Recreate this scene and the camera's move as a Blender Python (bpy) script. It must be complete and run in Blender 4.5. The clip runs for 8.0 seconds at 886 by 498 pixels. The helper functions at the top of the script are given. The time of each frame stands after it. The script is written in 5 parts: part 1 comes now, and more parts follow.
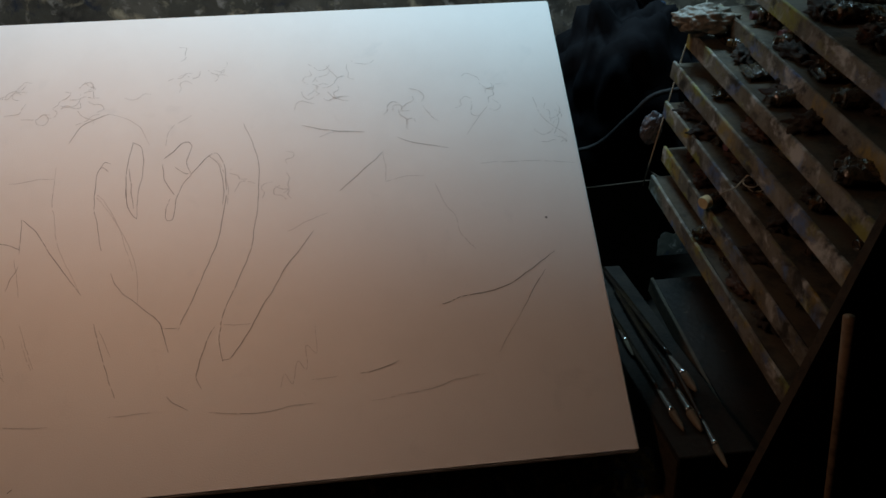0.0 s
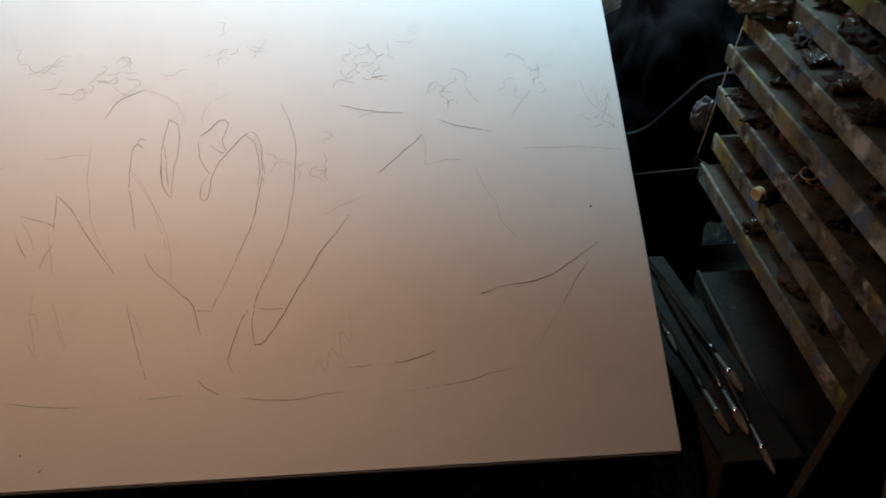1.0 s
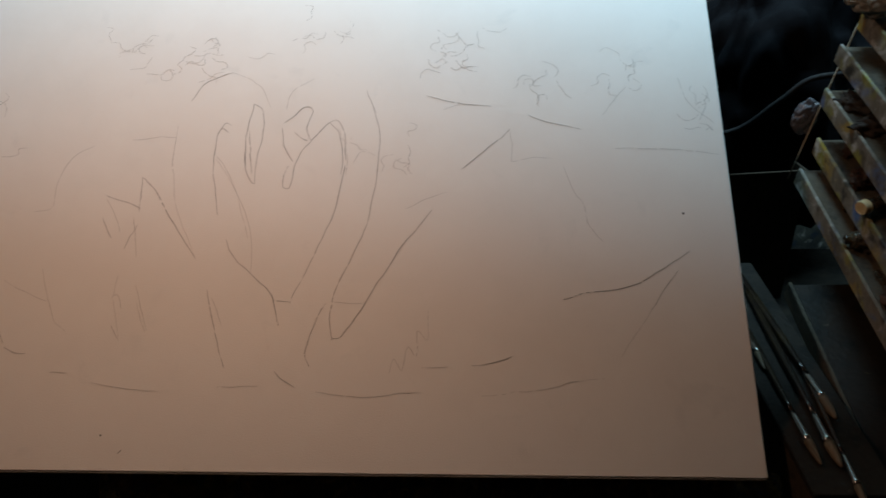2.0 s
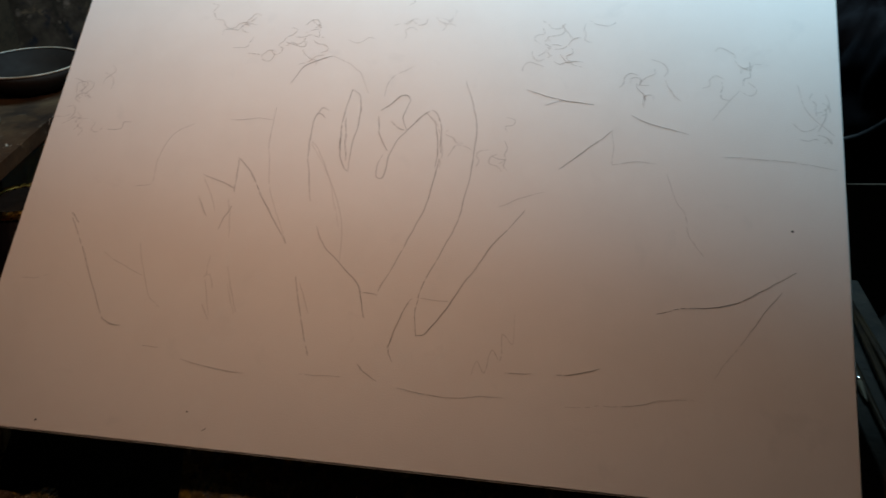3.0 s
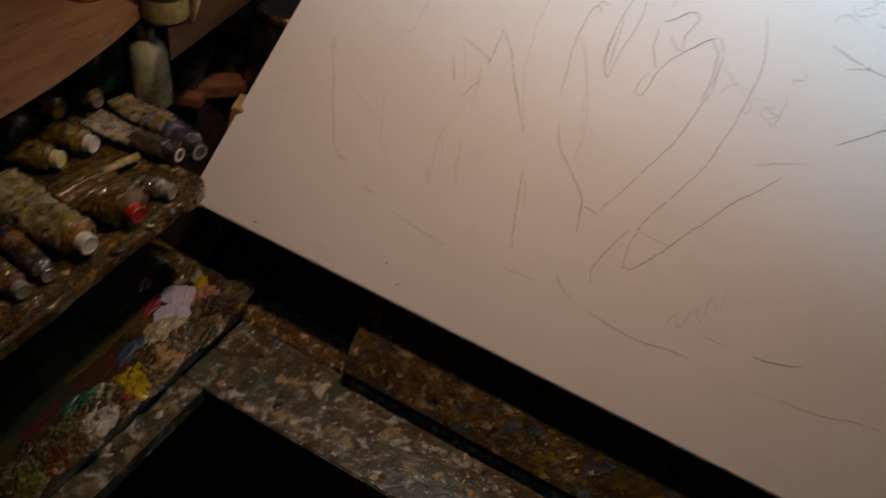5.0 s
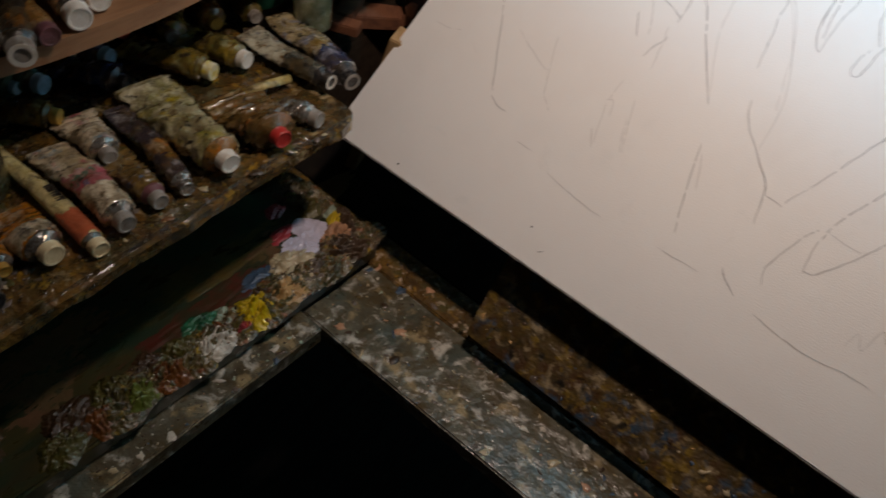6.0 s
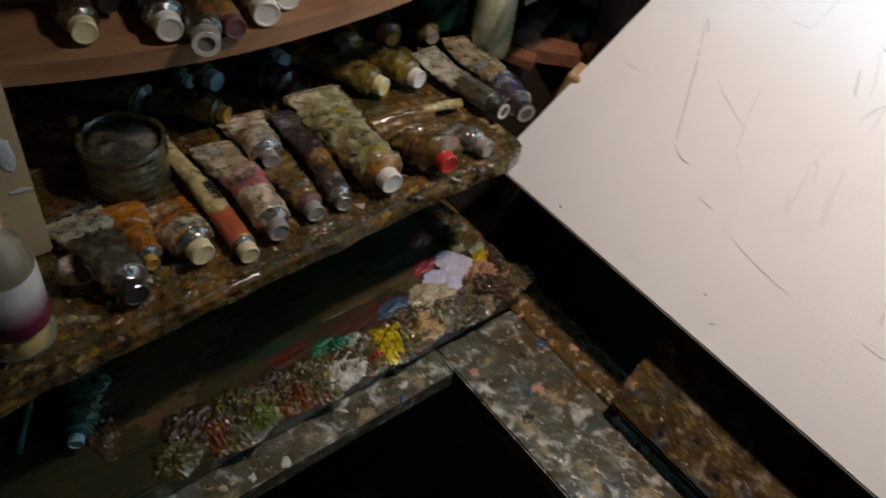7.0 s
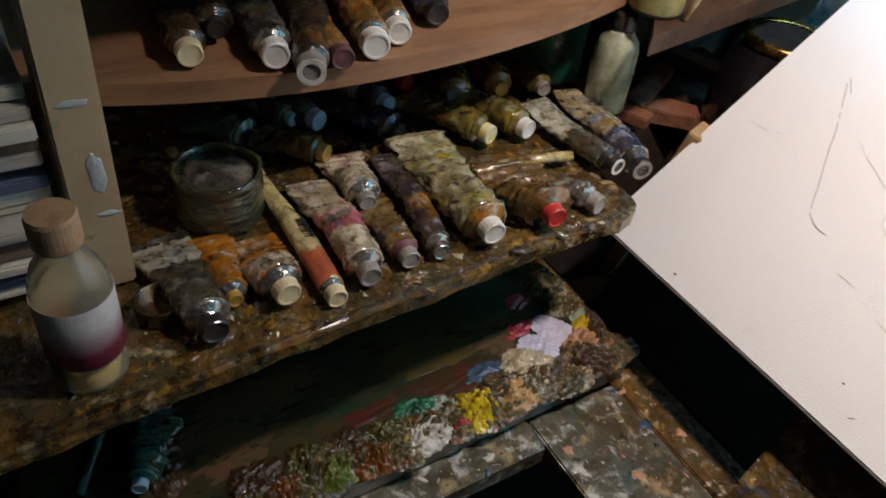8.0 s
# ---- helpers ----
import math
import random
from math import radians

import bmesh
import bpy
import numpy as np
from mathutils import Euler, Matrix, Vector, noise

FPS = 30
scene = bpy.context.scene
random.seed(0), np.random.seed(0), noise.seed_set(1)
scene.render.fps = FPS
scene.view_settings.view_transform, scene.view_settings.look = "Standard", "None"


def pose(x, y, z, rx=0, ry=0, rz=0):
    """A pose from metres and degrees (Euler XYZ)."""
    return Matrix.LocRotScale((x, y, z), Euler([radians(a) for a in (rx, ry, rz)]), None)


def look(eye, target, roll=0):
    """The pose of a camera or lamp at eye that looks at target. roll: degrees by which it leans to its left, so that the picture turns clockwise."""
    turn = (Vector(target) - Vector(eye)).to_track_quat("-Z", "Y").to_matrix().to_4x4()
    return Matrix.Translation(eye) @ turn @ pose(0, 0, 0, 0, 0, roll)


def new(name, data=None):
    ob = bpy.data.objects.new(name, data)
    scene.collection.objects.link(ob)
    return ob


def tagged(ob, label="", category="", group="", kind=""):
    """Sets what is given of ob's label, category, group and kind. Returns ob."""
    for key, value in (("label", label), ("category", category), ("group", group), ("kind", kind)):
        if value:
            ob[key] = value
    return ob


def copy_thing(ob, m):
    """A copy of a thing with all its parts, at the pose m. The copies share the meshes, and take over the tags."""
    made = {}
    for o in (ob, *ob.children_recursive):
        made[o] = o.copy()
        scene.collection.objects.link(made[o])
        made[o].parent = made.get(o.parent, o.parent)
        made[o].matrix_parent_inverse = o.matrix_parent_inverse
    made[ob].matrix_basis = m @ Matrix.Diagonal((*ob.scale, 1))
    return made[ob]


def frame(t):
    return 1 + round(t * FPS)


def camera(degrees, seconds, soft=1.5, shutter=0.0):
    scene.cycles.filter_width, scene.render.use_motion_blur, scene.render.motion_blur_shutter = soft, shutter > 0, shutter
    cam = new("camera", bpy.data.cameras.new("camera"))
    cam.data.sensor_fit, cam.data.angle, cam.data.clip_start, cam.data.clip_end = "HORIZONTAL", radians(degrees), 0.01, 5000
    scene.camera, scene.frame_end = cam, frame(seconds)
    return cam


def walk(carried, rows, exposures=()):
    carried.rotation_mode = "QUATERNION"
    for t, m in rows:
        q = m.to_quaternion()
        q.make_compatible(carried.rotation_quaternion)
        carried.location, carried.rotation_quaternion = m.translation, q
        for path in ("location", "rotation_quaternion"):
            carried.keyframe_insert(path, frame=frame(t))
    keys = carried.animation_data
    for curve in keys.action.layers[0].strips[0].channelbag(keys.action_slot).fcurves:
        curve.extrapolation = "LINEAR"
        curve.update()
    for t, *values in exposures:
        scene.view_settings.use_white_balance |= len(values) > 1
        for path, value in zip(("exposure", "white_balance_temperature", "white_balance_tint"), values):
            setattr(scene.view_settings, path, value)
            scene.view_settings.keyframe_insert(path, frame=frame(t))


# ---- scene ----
cam = camera(58.89, 8.0, shutter=0.5)
PATH = [
    (0.0, look((0.7035, -0.7139, 1.4530), (0.7759, 0.0111, 1.1227), -1.86)),
    (0.5, look((0.7007, -0.6965, 1.4519), (0.7599, 0.0245, 1.1101), -1.69)),
    (1, look((0.6990, -0.6794, 1.4499), (0.7366, 0.0392, 1.1004), -1.52)),
    (1.5, look((0.6869, -0.6642, 1.4544), (0.6959, 0.0514, 1.0969), -0.99)),
    (3.0, look((0.6535, -0.6052, 1.4967), (0.5535, 0.0774, 1.0915), 0.04)),
    (3.5, look((0.6419, -0.6058, 1.4889), (0.5050, 0.0682, 1.0803), 1.93)),
    (4, look((0.6144, -0.6189, 1.5110), (0.4586, 0.0323, 1.0733), 5.08)),
    (4.5, look((0.5912, -0.6045, 1.5462), (0.4073, -0.0018, 1.0534), 8.28)),
    (6, look((0.5181, -0.5537, 1.4769), (0.2268, -0.0862, 0.8967), 11.63)),
    (6.5, look((0.4830, -0.5574, 1.4490), (0.1480, -0.1169, 0.8713), 11.69)),
    (7, look((0.4582, -0.5484, 1.4198), (0.0629, -0.1420, 0.8553), 10.76)),
    (7.5, look((0.4409, -0.5415, 1.3906), (-0.0097, -0.1631, 0.8485), 9.31)),
    (8.0, look((0.4287, -0.5354, 1.3670), (-0.0604, -0.1771, 0.8451), 8.11)),
]
EXPOSURES = [(0.0, -1.07, 9800, 30), (0.5, -0.56, 9800, 30), (1.5, -0.66, 9800, 29), (3.5, -0.85, 9600, 28), (4.7, -0.66, 9100, 26), (5.8, 0.10, 7000, 12), (6.5, 0.50, 6450, 8), (8.0, 1.27, 6150, 8)]
walk(cam, PATH, EXPOSURES)

# ---- light and exposure ----
world = bpy.data.worlds.new("world")
scene.world = world
world.use_nodes = True
wn = world.node_tree.nodes
sky = wn.new("ShaderNodeTexSky")
sky.sky_type, sky.sun_disc = "NISHITA", False
sky.sun_elevation, sky.sun_rotation = radians(35), radians(20)
wn["Background"].inputs["Strength"].default_value = 0.08
world.node_tree.links.new(sky.outputs["Color"], wn["Background"].inputs["Color"])


def lamp(name, kind, m, watts, colour, **settings):
    data = bpy.data.lights.new(name, kind)
    data.energy, data.color = watts, colour
    for key, value in settings.items():
        setattr(data, key, value)
    ob = new(name, data)
    ob.matrix_world = m
    return ob


# The shaded warm bulb over the desk, and cool daylight at the top of an added roof shaft.
lamp("bulb_light", "SPOT", look((0.323, 0.0, 1.731), (0.341, 0.241, 1.30)), 13.9, (1.0, 0.80, 0.70), shadow_soft_size=0.03, spot_size=radians(175), spot_blend=0.977)
lamp("daylight", "AREA", pose(1.0, 0.822, 3.325), 163.0, (0.24, 0.65, 1.0), shape="RECTANGLE", size=1.6, size_y=0.302)


# ---- materials ----
def material(name, base, rough=0.6, metal=0.0, tones=(), scale=20.0, bump=0.3, depth=0.002, coat=0.0, spots=(), spot_scale=60.0, spread=0.62, vary=0.0, stretch=(1, 1, 1), fine=0.0, spec=0.5):
    """A painted or stained surface: base colour, further tones mixed by noise, small splashes, relief."""
    m = bpy.data.materials.new(name)
    m.use_nodes = True
    n, l = m.node_tree.nodes, m.node_tree.links
    b = n["Principled BSDF"]
    b.inputs["Metallic"].default_value = metal
    b.inputs["Coat Weight"].default_value = coat
    b.inputs["Coat Roughness"].default_value = 0.09
    b.inputs["Specular IOR Level"].default_value = spec
    coord = n.new("ShaderNodeTexCoord")
    mapping = n.new("ShaderNodeMapping")
    mapping.inputs["Scale"].default_value = stretch
    l.new(coord.outputs["Object"], mapping.inputs["Vector"])
    info = n.new("ShaderNodeObjectInfo")
    shift = n.new("ShaderNodeVectorMath")
    shift.operation = "MULTIPLY_ADD"
    l.new(info.outputs["Random"], shift.inputs[0])
    shift.inputs[1].default_value = (7.3, 3.1, 5.7)
    l.new(mapping.outputs["Vector"], shift.inputs[2])
    last = None

    def rgb(c):
        return (*c, 1.0)

    colour = n.new("ShaderNodeRGB")
    colour.outputs[0].default_value = rgb(base)
    last = colour.outputs[0]

    def blend(value, c):
        nonlocal last
        mix = n.new("ShaderNodeMix")
        mix.data_type = "RGBA"
        l.new(value, mix.inputs["Factor"])
        l.new(last, mix.inputs["A"])
        mix.inputs["B"].default_value = rgb(c)
        last = mix.outputs["Result"]

    for k, c in enumerate(tones):
        t = n.new("ShaderNodeTexNoise")
        t.noise_dimensions = "4D"
        t.inputs["W"].default_value = 3.7 * k + 1
        t.inputs["Scale"].default_value = scale * (1 + 0.7 * k)
        t.inputs["Detail"].default_value = 6
        t.inputs["Roughness"].default_value = 0.65
        l.new(shift.outputs[0], t.inputs["Vector"])
        r = n.new("ShaderNodeMapRange")
        r.inputs["From Min"].default_value, r.inputs["From Max"].default_value = 0.47, 0.62
        l.new(t.outputs["Fac"], r.inputs["Value"])
        blend(r.outputs["Result"], c)
    for k, c in enumerate(spots):
        t = n.new("ShaderNodeTexNoise")
        t.noise_dimensions = "4D"
        t.inputs["W"].default_value = 11.3 * k + 5
        t.inputs["Scale"].default_value = spot_scale * (1 + 0.45 * k)
        t.inputs["Detail"].default_value = 5
        t.inputs["Roughness"].default_value = 0.6
        t.inputs["Distortion"].default_value = 0.5
        l.new(shift.outputs[0], t.inputs["Vector"])
        r = n.new("ShaderNodeMapRange")
        r.inputs["From Min"].default_value, r.inputs["From Max"].default_value = spread - 0.05, spread + 0.07
        l.new(t.outputs["Fac"], r.inputs["Value"])
        blend(r.outputs["Result"], c)
    if vary:
        hsv = n.new("ShaderNodeHueSaturation")
        r = n.new("ShaderNodeMapRange")
        r.inputs["To Min"].default_value, r.inputs["To Max"].default_value = 1 - vary, 1 + vary
        l.new(info.outputs["Random"], r.inputs["Value"])
        l.new(r.outputs["Result"], hsv.inputs["Value"])
        l.new(last, hsv.inputs["Color"])
        last = hsv.outputs["Color"]
    l.new(last, b.inputs["Base Color"])
    grain = n.new("ShaderNodeTexNoise")
    grain.inputs["Scale"].default_value = fine or scale * (3.2 if coat > 0.4 else 6)
    grain.inputs["Detail"].default_value = 3 if coat > 0.4 else 8
    l.new(shift.outputs[0], grain.inputs["Vector"])
    r = n.new("ShaderNodeMapRange")
    r.inputs["To Min"].default_value, r.inputs["To Max"].default_value = max(rough - 0.18, 0.02), min(rough + 0.18, 1.0)
    l.new(grain.outputs["Fac"], r.inputs["Value"])
    l.new(r.outputs["Result"], b.inputs["Roughness"])
    if bump:
        bp = n.new("ShaderNodeBump")
        bp.inputs["Strength"].default_value, bp.inputs["Distance"].default_value = bump, depth
        l.new(grain.outputs["Fac"], bp.inputs["Height"])
        l.new(bp.outputs["Normal"], b.inputs["Normal"])
    return m


def glass(name, tint, rough=0.08):
    m = bpy.data.materials.new(name)
    m.use_nodes = True
    b = m.node_tree.nodes["Principled BSDF"]
    b.inputs["Base Color"].default_value = (*tint, 1)
    b.inputs["Transmission Weight"].default_value = 1.0
    b.inputs["Roughness"].default_value = rough
    b.inputs["IOR"].default_value = 1.45
    return m


M_CANVAS = material("primed_canvas", (0.80, 0.79, 0.77), rough=0.6, tones=((0.765, 0.755, 0.735), (0.785, 0.77, 0.75)), scale=5, bump=0.5, depth=0.0006, fine=620, spots=((0.74, 0.735, 0.72),), spot_scale=16, spread=0.66)
M_GRAPHITE = material("graphite", (0.11, 0.108, 0.105), rough=0.7, tones=((0.05, 0.05, 0.05),), scale=30, bump=0)
M_PENCIL = material("light_graphite", (0.26, 0.255, 0.25), rough=0.7, tones=((0.14, 0.138, 0.135),), scale=40, bump=0)
M_FAINT = material("faint_graphite", (0.50, 0.49, 0.475), rough=0.7, tones=((0.38, 0.37, 0.36),), scale=30, bump=0)
M_STRETCHER = material("stretcher_pine", (0.20, 0.13, 0.08), rough=0.75, tones=((0.12, 0.08, 0.05),), scale=12, stretch=(1, 8, 8))
M_DARKWOOD = material("dark_wood", (0.040, 0.026, 0.016), rough=0.75, tones=((0.020, 0.014, 0.009),), scale=14, stretch=(1, 6, 6), spec=0.2)
# near-black that puts deep shade into the colour of what wears it
M_SHADEBLACK = material("shade_black", (0.010, 0.008, 0.006), rough=0.85, tones=((0.005, 0.004, 0.004), (0.018, 0.013, 0.009)), scale=14, bump=0.4, spec=0.15)
M_GREYBOARD = material("paint_crusted_grey_board", (0.090, 0.082, 0.054), rough=0.32, tones=((0.040, 0.031, 0.016), (0.15, 0.145, 0.105), (0.085, 0.060, 0.024)), scale=17, bump=0.8, depth=0.006, coat=0.5, spots=((0.07, 0.085, 0.07), (0.36, 0.28, 0.15), (0.55, 0.54, 0.48)), spot_scale=24, spread=0.605)
M_BROWNBOARD = material("paint_crusted_brown_board", (0.115, 0.064, 0.019), rough=0.28, tones=((0.045, 0.025, 0.010), (0.20, 0.112, 0.026), (0.085, 0.070, 0.025)), scale=20, bump=0.8, depth=0.006, coat=0.6, spots=((0.34, 0.19, 0.03), (0.03, 0.025, 0.013), (0.55, 0.43, 0.32)), spot_scale=48, spread=0.63)
M_OCHREBOARD = material("ochre_stained_board", (0.070, 0.048, 0.017), rough=0.36, tones=((0.026, 0.019, 0.009), (0.115, 0.074, 0.018), (0.065, 0.032, 0.012)), scale=24, bump=0.7, depth=0.005, coat=0.5, spots=((0.03, 0.075, 0.13), (0.34, 0.27, 0.16), (0.012, 0.012, 0.01), (0.20, 0.13, 0.02)), spot_scale=30, spread=0.595)
M_SHELF = material("paint_crusted_shelf", (0.090, 0.050, 0.015), rough=0.22, tones=((0.022, 0.015, 0.007), (0.18, 0.092, 0.018), (0.060, 0.048, 0.017)), scale=20, bump=1.0, depth=0.009, coat=0.9, spots=((0.46, 0.36, 0.20), (0.12, 0.105, 0.06), (0.34, 0.20, 0.025), (0.012, 0.010, 0.008)), spot_scale=34, spread=0.62)
# spotted brown board for the far shelf, its shade put into the colour
M_FARSHELF = material("stained_shaded_board", (0.060, 0.030, 0.015), rough=0.65, spec=0.3, tones=((0.025, 0.013, 0.008), (0.085, 0.045, 0.022)), scale=12, bump=0.5, depth=0.003, coat=0.15, spots=((0.20, 0.17, 0.13), (0.03, 0.02, 0.015)), spot_scale=50, spread=0.68)
M_PLANK = material("raw_pine_plank", (0.30, 0.160, 0.080), rough=0.6, tones=((0.22, 0.112, 0.054),), scale=10, bump=0.3, depth=0.001, stretch=(6, 1, 6), spots=((0.08, 0.05, 0.03),), spot_scale=18, spread=0.72)
M_POST = material("cream_painted_post", (0.52, 0.385, 0.225), rough=0.5, tones=((0.43, 0.31, 0.175),), scale=9, spots=((0.42, 0.43, 0.44), (0.10, 0.08, 0.05)), spot_scale=22, spread=0.70, bump=0.3)
M_PALETTE = material("oily_dark_palette", (0.030, 0.030, 0.014), rough=0.30, tones=((0.045, 0.024, 0.013), (0.05, 0.042, 0.013), (0.018, 0.034, 0.018)), scale=9, bump=0.15, depth=0.002, coat=0.3, stretch=(2.2, 0.6, 1))
M_RACK = material("old_rack_board", (0.17, 0.145, 0.11), rough=0.65, tones=((0.08, 0.062, 0.042), (0.24, 0.225, 0.195)), scale=14, bump=0.5, depth=0.003, coat=0.15, spots=((0.38, 0.23, 0.03), (0.07, 0.16, 0.34), (0.22, 0.20, 0.04), (0.48, 0.47, 0.44), (0.03, 0.022, 0.015)), spot_scale=11, spread=0.595)
M_PLASTER = material("dark_plaster", (0.10, 0.09, 0.075), rough=0.9, tones=((0.07, 0.06, 0.05),), scale=4, bump=0.4)
M_SPLASHED = material("paint_splashed_wall", (0.11, 0.11, 0.09), rough=0.85, tones=((0.04, 0.04, 0.037), (0.19, 0.185, 0.155)), scale=7, bump=0.5, spots=((0.55, 0.50, 0.36), (0.03, 0.045, 0.07), (0.42, 0.42, 0.38)), spot_scale=16, spread=0.62)
M_FLOOR = material("dark_floorboard", (0.06, 0.045, 0.035), rough=0.8, tones=((0.035, 0.027, 0.02),), scale=5, stretch=(8, 1, 1))


# ---- building helpers ----
def part(name, bm, mat, parent=None, label="", smooth=False):
    """Links a bmesh as one mesh object under a thing or a part."""
    mesh = bpy.data.meshes.new(name)
    if smooth:
        for face in bm.faces:
            face.smooth = True
    bm.to_mesh(mesh)
    bm.free()
    for one in mat if isinstance(mat, (list, tuple)) else (mat,):
        mesh.materials.append(one)
    ob = new(name, mesh)
    ob.parent = parent
    if label:
        tagged(ob, label)
    return ob


def thing(name, m, label, category, group="", kind=""):
    ob = new(name)
    ob.empty_display_size = 0.02
    ob.matrix_world = m
    return tagged(ob, label, category, group, kind)


def slab(x0, y0, z0, x1, y1, z1, bevel=0.0, cuts=0, rough=0.0, seed=0):
    """A board between two corners, its edges rounded and, with cuts, worn uneven."""
    bm = bmesh.new()
    bmesh.ops.create_cube(bm, size=1, matrix=Matrix.LocRotScale(((x0 + x1) / 2, (y0 + y1) / 2, (z0 + z1) / 2), None, (x1 - x0, y1 - y0, z1 - z0)))
    if bevel:
        bmesh.ops.bevel(bm, geom=bm.edges[:], offset=bevel, segments=2, affect="EDGES")
    if cuts:
        long_edges = [e for e in bm.edges if e.calc_length() > 0.04]
        bmesh.ops.subdivide_edges(bm, edges=long_edges, cuts=cuts, use_grid_fill=True)
    if rough:
        for v in bm.verts:
            p = v.co * 45 + Vector((seed * 3.1, seed, 0))
            v.co += Vector((noise.noise(p), noise.noise(p + Vector((9, 2, 4))), noise.noise(p + Vector((3, 7, 1))))) * rough
    return bm


def lathe(profile, sides=28, m=None, close=True):
    """A turned body: pairs of radius and height from its foot up."""
    bm = bmesh.new()
    rings = []
    for r, z in profile:
        rings.append([bm.verts.new((r * math.cos(2 * math.pi * k / sides), r * math.sin(2 * math.pi * k / sides), z)) for k in range(sides)])
    for low, high in zip(rings, rings[1:]):
        for k in range(sides):
            bm.faces.new((low[k], low[(k + 1) % sides], high[(k + 1) % sides], high[k]))
    if close:
        bm.faces.new(reversed(rings[0]))
        bm.faces.new(rings[-1])
    if m is not None:
        bm.transform(m)
    return bm


def tubing(points, radius, sides=8, taper=None):
    """A round rod, wire or stem that runs through the points."""
    bm = bmesh.new()
    rings = []
    pts = [Vector(p) for p in points]
    for k, p in enumerate(pts):
        ahead = (pts[min(k + 1, len(pts) - 1)] - pts[max(k - 1, 0)]).normalized()
        side = ahead.orthogonal().normalized() if k == 0 else (side - ahead * side.dot(ahead)).normalized()
        other = ahead.cross(side)
        r = radius * (taper(k / (len(pts) - 1)) if taper else 1)
        rings.append([bm.verts.new(p + (side * math.cos(2 * math.pi * j / sides) + other * math.sin(2 * math.pi * j / sides)) * r) for j in range(sides)])
    for low, high in zip(rings, rings[1:]):
        for j in range(sides):
            bm.faces.new((low[j], low[(j + 1) % sides], high[(j + 1) % sides], high[j]))
    bm.faces.new(reversed(rings[0]))
    bm.faces.new(rings[-1])
    return bm


def glide(points, steps=8):
    """A smooth line through a few points."""
    pts = [Vector(p) for p in points]
    pts = [2 * pts[0] - pts[1], *pts, 2 * pts[-1] - pts[-2]]
    out = []
    for a, b, c, d in zip(pts, pts[1:], pts[2:], pts[3:]):
        for k in range(steps):
            t = k / steps
            out.append(0.5 * (2 * b + (c - a) * t + (2 * a - 5 * b + 4 * c - d) * t * t + (3 * b - a - 3 * c + d) * t ** 3))
    return out + [pts[-2]]


# ---- the room ----
def setting(name, bm, mat, label):
    return tagged(part(name, bm, mat), label, name.split("_")[0], kind="structure")


setting("floor", slab(-1.6, -2.6, -0.1, 2.6, 1.5, 0.0), M_FLOOR, "dark worn wooden studio floor under the desk")
setting("wall_north", slab(-1.6, 1.12, 0.0, 2.6, 1.3, 4.1), M_SPLASHED, "grey wall splashed with old paint behind the canvas")
setting("wall_south", slab(-1.6, -2.7, 0.0, 2.6, -2.6, 3.3), M_PLASTER, "dark plaster wall behind the painter's place")
setting("wall_west", slab(-1.7, -2.6, 0.0, -1.6, 1.12, 4.1), M_PLASTER, "dark plaster wall behind the paint shelves")
setting("wall_east", slab(2.6, -2.6, 0.0, 2.7, 1.12, 4.1), M_PLASTER, "dark plaster wall behind the rack of tubes")


def prism(corners, z0, z1):
    bm = bmesh.new()
    low, high = [bm.verts.new((x, y, z0)) for x, y in corners], [bm.verts.new((x, y, z1)) for x, y in corners]
    bm.faces.new(reversed(low))
    bm.faces.new(high)
    for k in range(len(corners)):
        j = (k + 1) % len(corners)
        bm.faces.new((low[k], low[j], high[j], high[k]))
    bmesh.ops.recalc_face_normals(bm, faces=bm.faces[:])
    return bm


def joined(*bms):
    out = bmesh.new()
    for bm in bms:
        mesh = bpy.data.meshes.new("piece")
        bm.to_mesh(mesh)
        bm.free()
        out.from_mesh(mesh)
        bpy.data.meshes.remove(mesh)
    return out


# Unseen ceiling, open over the desk's back; its added shaft cuts the daylight's edge.
setting("ceiling", joined(
    prism(((-1.6, -2.6), (2.6, -2.6), (2.6, 0.511), (-1.6, 0.671)), 2.2, 2.24),
    prism(((-1.6, 0.61), (2.6, 0.45), (2.6, 0.41), (-1.6, 0.57)), 2.24, 4.1),
    slab(-1.6, 0.671, 2.2, 0.016, 1.12, 2.24),
    slab(-0.024, 0.55, 2.24, 0.016, 1.12, 4.02),
    slab(-1.6, 0.4, 4.02, 2.6, 1.3, 4.1)), M_PLASTER, "unseen plaster ceiling with an added shaft that cuts the daylight")

# ---- the canvas on its sloping support ----
SLOPE = pose(0, 0, 0.85, 41, 0, 0)
WIDE, HIGH = 1.0, 0.684
canvas = thing("canvas", SLOPE, "large white primed canvas with faint pencil sketch, leaning back", "canvas")
bm = slab(0, 0, -0.018, WIDE, HIGH, 0, bevel=0.0018)
for v in bm.verts:
    # the canvas is slightly out of square at its left edge
    v.co.x -= 0.022 * (1 - v.co.x) * max(0.0, 1 - v.co.y / 0.62)
part("canvas_face", bm, M_CANVAS, canvas, "white primed canvas face")
for x0, y0, x1, y1 in ((0.004, 0.004, 0.996, 0.05), (0.004, HIGH - 0.05, 0.996, HIGH - 0.004), (0.004, 0.05, 0.05, HIGH - 0.05), (0.95, 0.05, 0.996, HIGH - 0.05), (0.475, 0.05, 0.525, HIGH - 0.05)):
    part("stretcher_bar", slab(x0, y0, -0.036, x1, y1, -0.0182, bevel=0.002), M_STRETCHER, canvas)



